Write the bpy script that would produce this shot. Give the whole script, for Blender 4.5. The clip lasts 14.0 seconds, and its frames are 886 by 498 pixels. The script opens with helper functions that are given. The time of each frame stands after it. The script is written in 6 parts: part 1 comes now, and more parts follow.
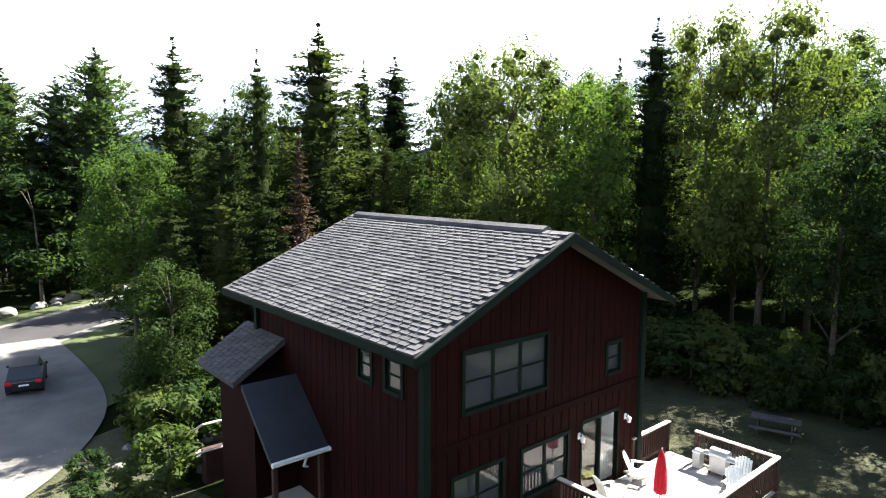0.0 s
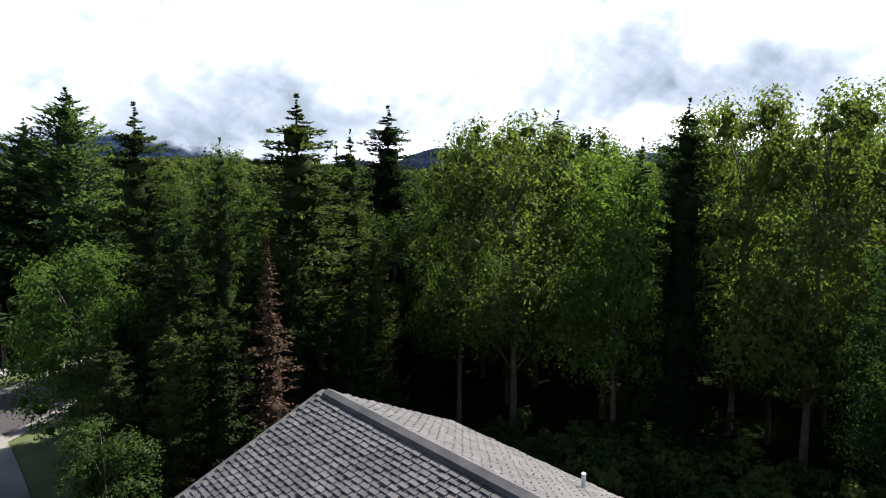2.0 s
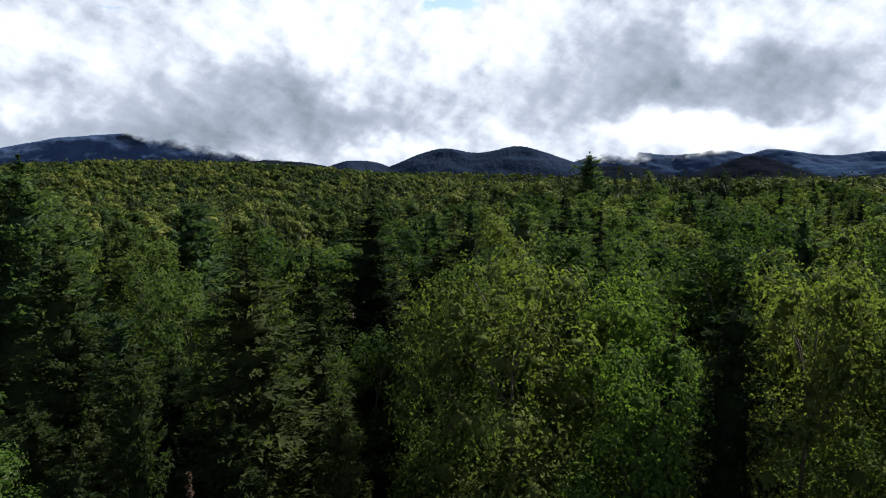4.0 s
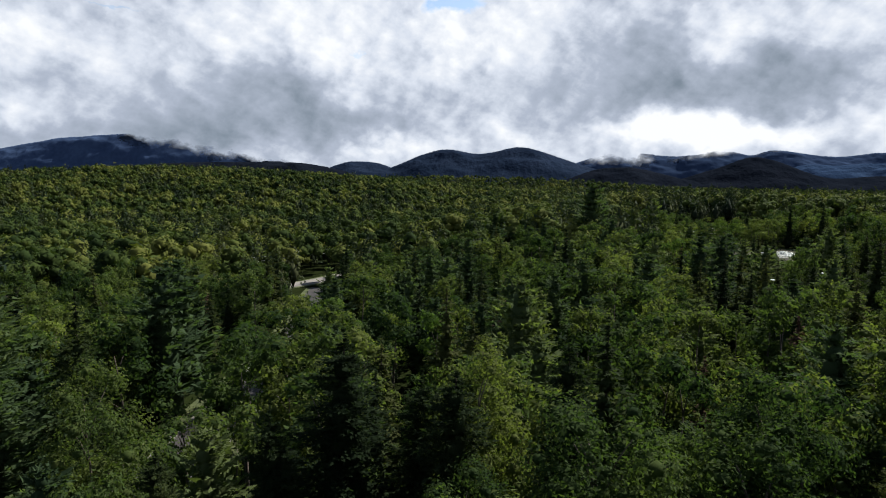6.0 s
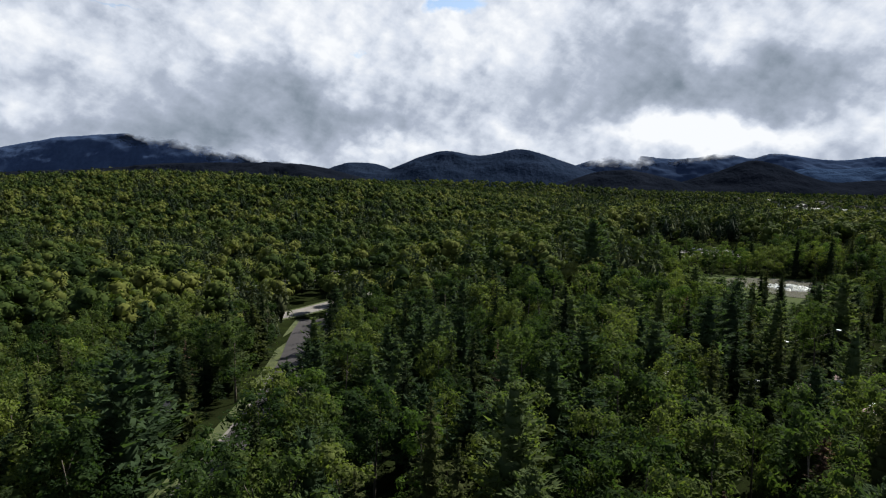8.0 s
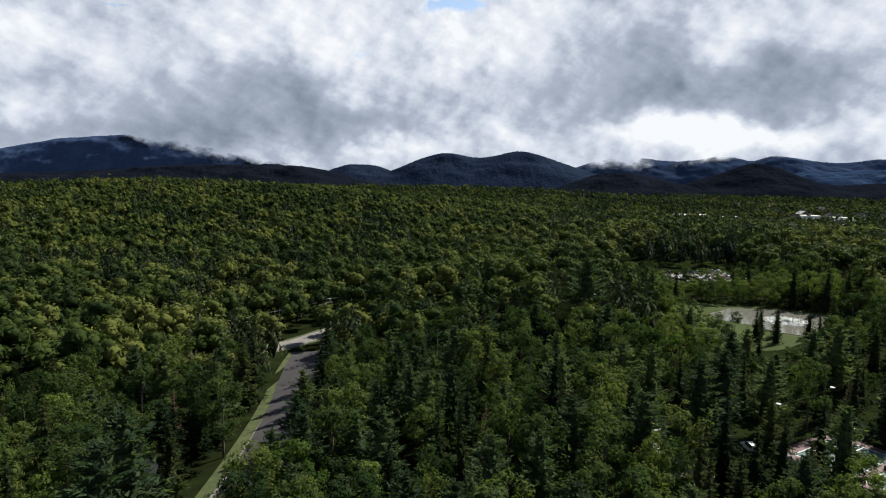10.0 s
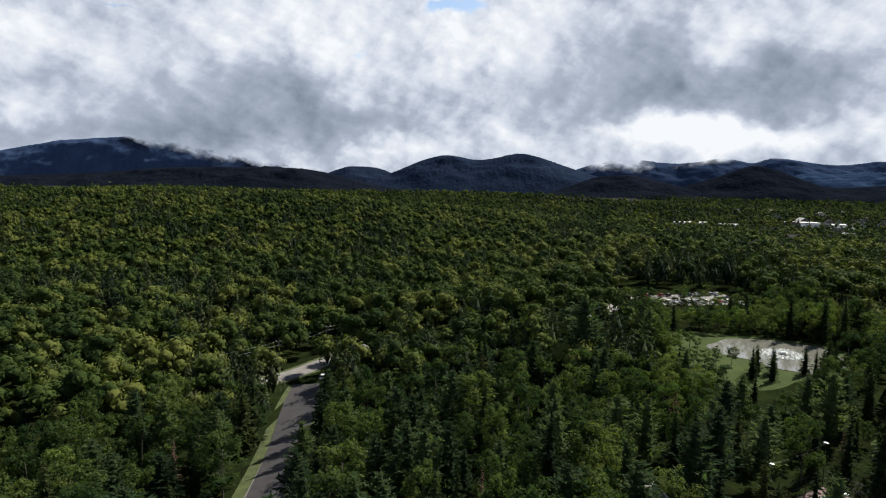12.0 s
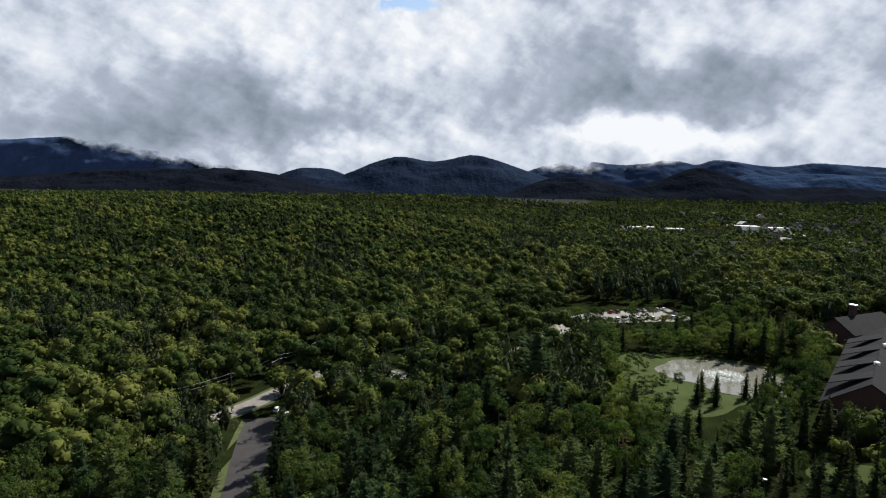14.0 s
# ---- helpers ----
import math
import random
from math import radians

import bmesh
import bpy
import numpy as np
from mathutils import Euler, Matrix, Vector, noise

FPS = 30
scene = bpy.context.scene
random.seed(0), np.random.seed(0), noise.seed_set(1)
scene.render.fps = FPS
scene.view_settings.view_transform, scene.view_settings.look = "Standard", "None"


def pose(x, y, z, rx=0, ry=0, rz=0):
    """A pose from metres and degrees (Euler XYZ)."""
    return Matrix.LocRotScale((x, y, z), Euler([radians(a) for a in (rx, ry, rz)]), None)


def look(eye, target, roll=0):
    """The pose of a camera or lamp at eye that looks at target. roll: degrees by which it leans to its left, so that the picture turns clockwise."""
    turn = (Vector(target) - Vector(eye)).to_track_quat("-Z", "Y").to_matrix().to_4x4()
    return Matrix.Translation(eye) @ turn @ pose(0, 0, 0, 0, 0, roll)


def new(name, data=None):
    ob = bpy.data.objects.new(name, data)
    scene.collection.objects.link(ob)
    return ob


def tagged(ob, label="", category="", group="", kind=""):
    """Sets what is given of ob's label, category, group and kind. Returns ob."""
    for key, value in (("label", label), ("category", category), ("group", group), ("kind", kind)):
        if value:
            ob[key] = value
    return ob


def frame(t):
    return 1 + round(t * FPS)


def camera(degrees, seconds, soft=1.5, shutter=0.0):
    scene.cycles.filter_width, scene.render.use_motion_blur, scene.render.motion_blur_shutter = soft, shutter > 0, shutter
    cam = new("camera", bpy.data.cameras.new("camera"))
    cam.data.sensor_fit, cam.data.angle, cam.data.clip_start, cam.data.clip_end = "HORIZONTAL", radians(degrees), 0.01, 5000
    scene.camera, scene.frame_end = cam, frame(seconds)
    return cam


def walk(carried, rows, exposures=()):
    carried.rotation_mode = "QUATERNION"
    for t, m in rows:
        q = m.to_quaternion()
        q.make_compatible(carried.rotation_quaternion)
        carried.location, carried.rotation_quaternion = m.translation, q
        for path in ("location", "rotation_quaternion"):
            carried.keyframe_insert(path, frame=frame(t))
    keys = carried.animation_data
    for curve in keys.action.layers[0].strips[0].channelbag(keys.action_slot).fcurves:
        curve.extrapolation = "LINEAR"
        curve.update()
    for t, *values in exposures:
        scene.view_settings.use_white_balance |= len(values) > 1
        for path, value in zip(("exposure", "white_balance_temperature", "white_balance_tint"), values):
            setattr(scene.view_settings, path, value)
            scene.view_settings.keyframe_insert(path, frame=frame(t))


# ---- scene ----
UNIT = 1.2  # metres in one unit of the plan
cam = camera(71.6, 14.0, soft=1.1)
PATH = [
    (0, (0.724, -2.08, 9.369), (0.454, -0.111, 9.145), 0.2),
    (0.5, (0.622, -1.15, 10.319), (0.353, 0.819, 10.095), 0.2),
    (1, (0.502, -0.062, 11.396), (0.233, 1.907, 11.173), 0.2),
    (1.5, (0.33, 1.297, 12.541), (0.062, 3.266, 12.321), 0.2),
    (2, (0.225, 2.861, 13.897), (-0.045, 4.83, 13.677), 0.3),
    (2.5, (0.257, 4.472, 15.388), (-0.022, 6.44, 15.172), 0.4),
    (3, (0.171, 6.173, 17.06), (-0.11, 8.141, 16.84), 0.4),
    (3.5, (0.106, 7.827, 18.762), (-0.174, 9.794, 18.541), 0.5),
    (4, (0.063, 9.445, 20.483), (-0.218, 11.413, 20.261), 0.6),
    (4.2, (0.055, 10.149, 21.173), (-0.228, 12.116, 20.949), 0.6),
    (6.3, (0.092, 17.775, 29.47), (-0.195, 19.742, 29.247), 0.7),
    (6.5, (-0.112, 18.772, 30.263), (-0.396, 20.739, 30.04), 0.7),
    (7, (-0.069, 20.652, 32.368), (-0.353, 22.62, 32.146), 0.8),
    (7.5, (-0.075, 22.785, 34.577), (-0.358, 24.752, 34.355), 1.0),
    (8, (0.141, 24.646, 37.023), (-0.144, 26.613, 36.8), 1.0),
    (10.5, (1.802, 27.16, 49.334), (1.515, 29.127, 49.112), 1.1),
    (11, (1.891, 27.249, 51.963), (1.604, 29.216, 51.74), 1.1),
    (11.5, (1.847, 27.237, 54.495), (1.559, 29.203, 54.272), 1.1),
    (12, (1.907, 27.214, 56.975), (1.619, 29.181, 56.754), 1.1),
    (12.5, (1.741, 27.171, 59.609), (1.457, 29.138, 59.386), 1.1),
    (13, (1.989, 27.201, 61.991), (1.722, 29.17, 61.77), 1.0),
    (13.5, (1.964, 27.241, 64.14), (1.745, 29.217, 63.92), 0.9),
    (14, (1.733, 27.295, 66.418), (1.592, 29.278, 66.199), 1.0),
]
walk(cam, [(t, look(Vector(eye) * UNIT, Vector(aim) * UNIT, lean)) for t, eye, aim, lean in PATH],
     exposures=[(0.0, 3.0), (1.0, 2.72), (2.0, 1.98), (3.0, 1.6), (4.0, 1.32), (6.5, 1.05), (14.0, 0.97)])

SUN_AZ, SUN_EL = radians(42), radians(45)


# ---- node helpers ----
def node(nt, kind, ins=None, **props):
    n = nt.nodes.new(kind)
    for k, v in props.items():
        setattr(n, k, v)
    for k, v in (ins or {}).items():
        if isinstance(v, bpy.types.NodeSocket):
            nt.links.new(v, n.inputs[k])
        else:
            n.inputs[k].default_value = v
    return n


def maths(nt, op, a, b=0.0, c=0.0):
    return node(nt, "ShaderNodeMath", {0: a, 1: b, 2: c}, operation=op).outputs[0]


def ramp(nt, fac, stops):
    n = node(nt, "ShaderNodeValToRGB", {0: fac})
    el = n.color_ramp.elements
    while len(el) < len(stops):
        el.new(0.5)
    for e, (p, c) in zip(el, stops):
        e.position, e.color = p, (*c, 1)
    return n.outputs[0]


# ---- world: broken cloud over a blue sky ----
world = bpy.data.worlds.new("sky")
scene.world = world
world.use_nodes = True
nt = world.node_tree
nt.nodes.clear()
sky = node(nt, "ShaderNodeTexSky", sky_type="NISHITA", sun_disc=False, sun_elevation=SUN_EL, sun_rotation=SUN_AZ)
tc = node(nt, "ShaderNodeTexCoord").outputs["Generated"]
sep = node(nt, "ShaderNodeSeparateXYZ", {0: tc})
az = maths(nt, "MULTIPLY", maths(nt, "ARCTAN2", sep.outputs[0], sep.outputs[1]), 57.3)
el_ = maths(nt, "MULTIPLY", maths(nt, "ARCSINE", sep.outputs[2]), 57.3)
p_raw = node(nt, "ShaderNodeCombineXYZ", {0: az, 1: el_, 2: 0.0}).outputs[0]
stretch = node(nt, "ShaderNodeVectorMath", {0: p_raw, 1: (0.09, 0.115, 1)}, operation="MULTIPLY").outputs[0]
stretch = node(nt, "ShaderNodeMapping", {"Vector": stretch, "Location": (0.3, 0.7, 0.41), "Rotation": (0.35, 0.25, 0.6)}).outputs[0]
warp = node(nt, "ShaderNodeTexNoise", {"Vector": stretch, "Scale": 1.7, "Detail": 7.0, "Roughness": 0.56})
off = node(nt, "ShaderNodeVectorMath", {0: warp.outputs["Color"], 1: (0.5, 0.5, 0.5)}, operation="SUBTRACT").outputs[0]
off = node(nt, "ShaderNodeVectorMath", {0: off, 1: (11, 6, 0)}, operation="MULTIPLY").outputs[0]
p_w = node(nt, "ShaderNodeVectorMath", {0: p_raw, 1: off}, operation="ADD").outputs[0]


def blob(a, e, wa, we, amount, total):
    d = node(nt, "ShaderNodeVectorMath", {0: p_w, 1: (a, e, 0)}, operation="SUBTRACT").outputs[0]
    d = node(nt, "ShaderNodeVectorMath", {0: d, 1: (1 / wa, 1 / we, 0)}, operation="MULTIPLY").outputs[0]
    d = node(nt, "ShaderNodeVectorMath", {0: d, 1: d}, operation="DOT_PRODUCT").outputs["Value"]
    g = maths(nt, "POWER", 0.3679, d)
    return maths(nt, "MULTIPLY_ADD", g, amount, total)


def puffs(shift, scale, detail):
    v = node(nt, "ShaderNodeVectorMath", {0: stretch, 1: shift}, operation="ADD").outputs[0]
    w = node(nt, "ShaderNodeVectorMath", {0: off, 1: (0.012, 0.02, 0)}, operation="MULTIPLY").outputs[0]
    v = node(nt, "ShaderNodeVectorMath", {0: v, 1: w}, operation="ADD").outputs[0]
    return node(nt, "ShaderNodeTexNoise", {"Vector": v, "Scale": scale, "Detail": detail, "Roughness": 0.53}).outputs[0]


body_ = puffs((0, 0, 0), 1.7, 8.0)
relief = maths(nt, "SUBTRACT", body_, puffs((0.06, 0.055, 0), 1.7, 8.0))
big = puffs((3, 1, 0), 1.2, 3.0)
tone = maths(nt, "MULTIPLY_ADD", body_, 0.42, maths(nt, "MULTIPLY_ADD", big, 0.35, 0.13))
tone = maths(nt, "MULTIPLY_ADD", relief, 1.15, tone)
CLOUDS = [(-19.8, 12.5, 7.9, 3.2, 0.22), (-4.7, 13.0, 6.3, 4.2, 0.25), (15.3, 12.3, 3.2, 2.6, 0.2), (-41.5, 5.4, 4.7, 2.1, 0.15), (10.0, 4.2, 7.9, 1.5, 0.35),
          (18.8, 4.8, 7.9, 1.5, 0.35), (-11.7, 2.6, 4.7, 0.9, 0.3), (-42.3, 10.2, 3.2, 1.6, 0.2), (22.1, 12.9, 5.3, 2.1, 0.15), (-34.0, 9.6, 8.4, 2.1, 0.12),
          (-26.6, 6.9, 7.9, 3.2, -0.26), (-29.8, 3.8, 6.3, 1.7, -0.26), (-39.0, 3.2, 7.9, 1.1, -0.2), (-15.8, 4.9, 5.8, 1.3, -0.26), (8.7, 11.3, 4.7, 2.6, -0.22),
          (11.7, 7.7, 6.8, 1.9, -0.3), (20.5, 9.3, 6.3, 2.4, -0.24), (4.7, 4.8, 4.2, 1.5, -0.22), (0.1, 7.7, 3.2, 2.6, -0.12)]
for row in CLOUDS:
    tone = blob(*row, tone)
hole = 0.0
for row in [(-7.6, 15.0, 1.8, 0.7, 1.00), (-43.3, 13.5, 1.6, 0.5, 0.80), (-35.5, 13.4, 2.6, 0.2, 0.50), (-16.9, 11.5, 0.7, 0.3, 0.50)]:
    hole = blob(*row, hole)
cloud = ramp(nt, tone, [(0.02, (0.20, 0.25, 0.31)), (0.42, (0.43, 0.485, 0.59)), (0.6, (0.68, 0.735, 0.835)), (0.8, (0.94, 0.965, 1.0))])
blue = node(nt, "ShaderNodeVectorMath", {0: sky.outputs[0], 3: 0.1}, operation="SCALE").outputs[0]
# the cover breaks up overhead, where the sun comes through
over = ramp(nt, maths(nt, "MULTIPLY_ADD", el_, 1 / 22, -0.86), [(0.0, (0, 0, 0)), (1.0, (1, 1, 1))])
gap = ramp(nt, hole, [(0.25, (0, 0, 0)), (0.7, (1, 1, 1))])
hole = maths(nt, "MULTIPLY_ADD", over, maths(nt, "MULTIPLY_ADD", big, 1.6, 0.3), 0.0)
hole_f = ramp(nt, hole, [(0.25, (0, 0, 0)), (0.8, (1, 1, 1))])
mixed = node(nt, "ShaderNodeMix", {0: hole_f, 6: cloud, 7: blue}, data_type="RGBA").outputs[2]
# small gaps low down, where thin cloud still brightens the blue
thin = node(nt, "ShaderNodeVectorMath", {0: blue, 3: 1.55}, operation="SCALE").outputs[0]
mixed = node(nt, "ShaderNodeMix", {0: gap, 6: mixed, 7: thin}, data_type="RGBA").outputs[2]
bg = node(nt, "ShaderNodeBackground", {0: mixed, 1: 0.5})
node(nt, "ShaderNodeOutputWorld", {0: bg.outputs[0]})

sun = new("sun", bpy.data.lights.new("sun", "SUN"))
sun.data.energy, sun.data.angle, sun.data.color = 5.0, radians(0.6), (1.0, 0.95, 0.86)
s_dir = Vector((math.sin(SUN_AZ) * math.cos(SUN_EL), math.cos(SUN_AZ) * math.cos(SUN_EL), math.sin(SUN_EL)))
sun.matrix_world = look(s_dir * 100, (0, 0, 0))

# ---- materials ----
def material(name, rough=0.7, metal=0.0, spec=0.3):
    m = bpy.data.materials.new(name)
    m.use_nodes = True
    n = m.node_tree.nodes["Principled BSDF"]
    n.inputs["Roughness"].default_value, n.inputs["Metallic"].default_value = rough, metal
    n.inputs["Specular IOR Level"].default_value = spec
    return m, m.node_tree, n


def mottled(name, a, b, scale=3.0, rough=0.75, metal=0.0, bump=0.2, scale2=30.0, per_object=0.0, spec=0.3, dist=0.02):
    """Two colours mixed by a coarse and a fine noise, with a fine relief."""
    m, t, n = material(name, rough, metal, spec)
    co = node(t, "ShaderNodeTexCoord").outputs["Object"]
    n1 = node(t, "ShaderNodeTexNoise", {"Vector": co, "Scale": scale, "Detail": 5.0}).outputs[0]
    n2 = node(t, "ShaderNodeTexNoise", {"Vector": co, "Scale": scale2, "Detail": 4.0}).outputs[0]
    f = maths(t, "MULTIPLY_ADD", n2, 0.5, maths(t, "MULTIPLY", n1, 0.7))
    if per_object:
        f = maths(t, "MULTIPLY_ADD", node(t, "ShaderNodeObjectInfo").outputs["Random"], per_object, maths(t, "SUBTRACT", f, per_object / 2))
    c = ramp(t, f, [(0.38, a), (0.8, b)])
    t.links.new(c, n.inputs["Base Color"])
    if bump:
        bm_ = node(t, "ShaderNodeBump", {"Height": n2, "Strength": bump, "Distance": dist})
        t.links.new(bm_.outputs[0], n.inputs["Normal"])
    return m


def island_shingle():
    """Shingles of one joined field: each one a little lighter or darker, with mineral grain."""
    m, t, n = material("shingle_field", 0.75, 0.0, 0.35)
    geo = node(t, "ShaderNodeNewGeometry")
    n2 = node(t, "ShaderNodeTexNoise", {"Vector": geo.outputs["Position"], "Scale": 60.0, "Detail": 4.0}).outputs[0]
    n1 = node(t, "ShaderNodeTexNoise", {"Vector": geo.outputs["Position"], "Scale": 1.4, "Detail": 5.0}).outputs[0]
    f = maths(t, "MULTIPLY_ADD", n2, 0.5, maths(t, "MULTIPLY_ADD", n1, 0.7, maths(t, "MULTIPLY_ADD", geo.outputs["Random Per Island"], 0.18, -0.09)))
    t.links.new(ramp(t, f, [(0.38, (0.022, 0.022, 0.025)), (0.8, (0.075, 0.074, 0.078))]), n.inputs["Base Color"])
    t.links.new(node(t, "ShaderNodeBump", {"Height": n2, "Strength": 0.5, "Distance": 0.02}).outputs[0], n.inputs["Normal"])
    return m


M_SHINGLE_FIELD = island_shingle()


def leafy(name, a, b, c, patch=0.12, through_=0.4, rough=0.9, single=0.3, joined=False):
    """Foliage: colour varies from tree to tree, from patch to patch and from leaf to leaf; thin leaves let light through."""
    m, t, n = material(name, rough, 0.0, 0.04)
    geo = node(t, "ShaderNodeNewGeometry")
    co = geo.outputs["Position"]
    n1 = node(t, "ShaderNodeTexNoise", {"Vector": co, "Scale": patch, "Detail": 3.0}).outputs[0]
    if joined:
        wide = node(t, "ShaderNodeTexNoise", {"Vector": co, "Scale": 0.012, "Detail": 3.0}).outputs[0]
        own = node(t, "ShaderNodeAttribute", attribute_name="tree_tone").outputs["Fac"]
        rnd = maths(t, "MULTIPLY_ADD", wide, 2.2, maths(t, "MULTIPLY_ADD", own, 0.95, -1.07))
    else:
        rnd = node(t, "ShaderNodeObjectInfo").outputs["Random"]
    isl = geo.outputs["Random Per Island"]
    f = maths(t, "MULTIPLY_ADD", n1, 1.1, maths(t, "MULTIPLY_ADD", rnd, 0.85, maths(t, "MULTIPLY_ADD", isl, single, -0.5 - single / 2)))
    col = ramp(t, f, [(0.12, a), (0.5, b), (0.9, c)])
    t.links.new(col, n.inputs["Base Color"])
    tr = node(t, "ShaderNodeBsdfTranslucent", {0: node(t, "ShaderNodeVectorMath", {0: col, 1: (1.65, 1.85, 0.8)}, operation="MULTIPLY").outputs[0]})
    mx = node(t, "ShaderNodeMixShader", {0: through_, 1: n.outputs[0], 2: tr.outputs[0]})
    out = t.nodes["Material Output"]
    t.links.new(mx.outputs[0], out.inputs[0])
    return m


M_LEAF = leafy("leaf", (0.0160, 0.0307, 0.0113), (0.0367, 0.0575, 0.0183), (0.0702, 0.0876, 0.0265))
M_LEAF_Y = leafy("leaf_yellow", (0.0372, 0.0651, 0.0168), (0.0620, 0.0930, 0.0221), (0.0992, 0.1209, 0.0343))
M_NEEDLE = leafy("needle", (0.0100, 0.0178, 0.0081), (0.0214, 0.0323, 0.0131), (0.0441, 0.0528, 0.0196), through_=0.4)
M_PINE = leafy("pine_needle", (0.0203, 0.0356, 0.0183), (0.0387, 0.0608, 0.0289), (0.0671, 0.0877, 0.0349), through_=0.38)
M_DEAD = leafy("dead_needle", (0.045, 0.03, 0.024), (0.08, 0.052, 0.038), (0.12, 0.085, 0.06), through_=0.15)
M_FARWOOD = leafy("far_leaf", (0.0145, 0.0264, 0.0082), (0.0362, 0.0532, 0.0135), (0.0786, 0.0886, 0.0230), patch=0.1, through_=0.2, single=0.22, joined=True)
M_FARNEEDLE = leafy("far_needle", (0.0095, 0.0168, 0.0108), (0.0198, 0.0290, 0.0159), (0.0398, 0.0474, 0.0224), patch=0.1, through_=0.12, single=0.22, joined=True)
M_BARK = mottled("bark", (0.03, 0.025, 0.02), (0.10, 0.085, 0.07), 4.0, 0.9, bump=0.6)
M_DARKBARK = mottled("dark_bark", (0.014, 0.012, 0.010), (0.045, 0.038, 0.03), 4.0, 0.95, bump=0.6, spec=0.05)
M_BIRCH = mottled("pale_bark", (0.25, 0.23, 0.2), (0.55, 0.52, 0.47), 3.0, 0.8, bump=0.4)


def ground_material():
    m, t, n = material("forest_floor", 1.0, 0.0, 0.0)
    co = node(t, "ShaderNodeNewGeometry").outputs["Position"]
    n1 = node(t, "ShaderNodeTexNoise", {"Vector": co, "Scale": 0.12, "Detail": 6.0}).outputs[0]
    n2 = node(t, "ShaderNodeTexNoise", {"Vector": co, "Scale": 2.5, "Detail": 6.0}).outputs[0]
    f = maths(t, "MULTIPLY_ADD", n2, 0.5, maths(t, "MULTIPLY", n1, 0.6))
    # litter and moss tones, darkened to deepen the shade between the trees
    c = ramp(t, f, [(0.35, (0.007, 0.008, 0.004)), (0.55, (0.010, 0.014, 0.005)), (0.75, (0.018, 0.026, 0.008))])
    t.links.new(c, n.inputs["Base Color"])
    t.links.new(node(t, "ShaderNodeBump", {"Height": n2, "Strength": 0.6, "Distance": 0.15}).outputs[0], n.inputs["Normal"])
    return m


M_GROUND = ground_material()
M_GRASS = mottled("grass", (0.02, 0.03, 0.009), (0.06, 0.075, 0.022), 0.5, 0.9, bump=0.8, scale2=14.0, dist=0.08)
# the yard's grass and litter, with tree shade put into the darker colour
M_YARD = mottled("shade_darkened_yard", (0.012, 0.015, 0.006), (0.05, 0.052, 0.02), 0.8, 0.95, bump=0.9, scale2=9.0, dist=0.1)
M_LAWN = mottled("lawn", (0.0240, 0.0368, 0.0104), (0.0448, 0.0624, 0.0184), 0.25, 0.9, bump=0.5, scale2=8.0, spec=0.04, dist=0.08)
M_ASPHALT = mottled("asphalt", (0.0172, 0.0160, 0.0172), (0.0363, 0.0333, 0.0343), 0.35, 0.75, bump=0.25, scale2=25.0)
M_OLD_ASPHALT = mottled("worn_asphalt", (0.1061, 0.1008, 0.0956), (0.1750, 0.1654, 0.1550), 0.3, 0.8, bump=0.25, scale2=12.0)
M_GRAVEL = mottled("gravel", (0.0720, 0.0688, 0.0640), (0.1600, 0.1520, 0.1400), 0.6, 0.9, bump=0.7, scale2=18.0)
M_ROCK = mottled("rock", (0.0720, 0.0690, 0.0630), (0.1920, 0.1860, 0.1740), 2.0, 0.85, bump=0.6, scale2=9.0)
M_RED = mottled("red_stained_board", (0.008, 0.0017, 0.0016), (0.019, 0.003, 0.0028), 1.2, 0.85, bump=0.25, per_object=0.25, spec=0.08)
M_GREEN = mottled("green_trim_paint", (0.0022, 0.0075, 0.0052), (0.0045, 0.0135, 0.009), 2.0, 0.7, bump=0.1, spec=0.1)
M_SHINGLE = mottled("asphalt_shingle", (0.0222, 0.0222, 0.0259), (0.0761, 0.0743, 0.0801), 1.4, 0.75, bump=0.5, scale2=60.0, per_object=0.18, spec=0.35)
M_UNDER = mottled("roof_underlay", (0.035, 0.035, 0.037), (0.06, 0.06, 0.062), 3.0, 0.9)
M_METALROOF = mottled("dark_sheet_roof", (0.018, 0.021, 0.027), (0.035, 0.04, 0.048), 1.0, 0.5, 0.0, bump=0.05)
M_WHITE = mottled("white_paint", (0.62, 0.68, 0.66), (0.85, 0.85, 0.83), 3.0, 0.5, bump=0.08)
M_PALEWALL = mottled("pale_house_wall", (0.25, 0.25, 0.24), (0.42, 0.42, 0.4), 0.3, 0.8, bump=0.1)
M_DECK = mottled("weathered_deck_board", (0.2604, 0.2356, 0.2046), (0.3844, 0.3596, 0.3224), 1.5, 0.8, bump=0.3, per_object=0.3)
M_RAIL = mottled("dark_stained_rail", (0.0270, 0.0120, 0.0096), (0.0540, 0.0252, 0.0192), 3.0, 0.7, bump=0.2)
M_CAP = mottled("pale_rail_cap", (0.3200, 0.2800, 0.2320), (0.4800, 0.4400, 0.3840), 3.0, 0.75, bump=0.2)
M_UMB = mottled("red_canvas", (0.34, 0.006, 0.016), (0.52, 0.012, 0.03), 5.0, 0.85, bump=0.3, scale2=50.0)
M_GREY = mottled("grey_enamel", (0.4, 0.42, 0.44), (0.56, 0.58, 0.6), 3.0, 0.4, 0.3, bump=0.03)
M_BLACK = mottled("black_metal", (0.012, 0.012, 0.013), (0.03, 0.03, 0.032), 3.0, 0.45, 0.4, bump=0.05)
M_RUBBER = mottled("tyre_rubber", (0.012, 0.012, 0.012), (0.03, 0.03, 0.03), 8.0, 0.85)
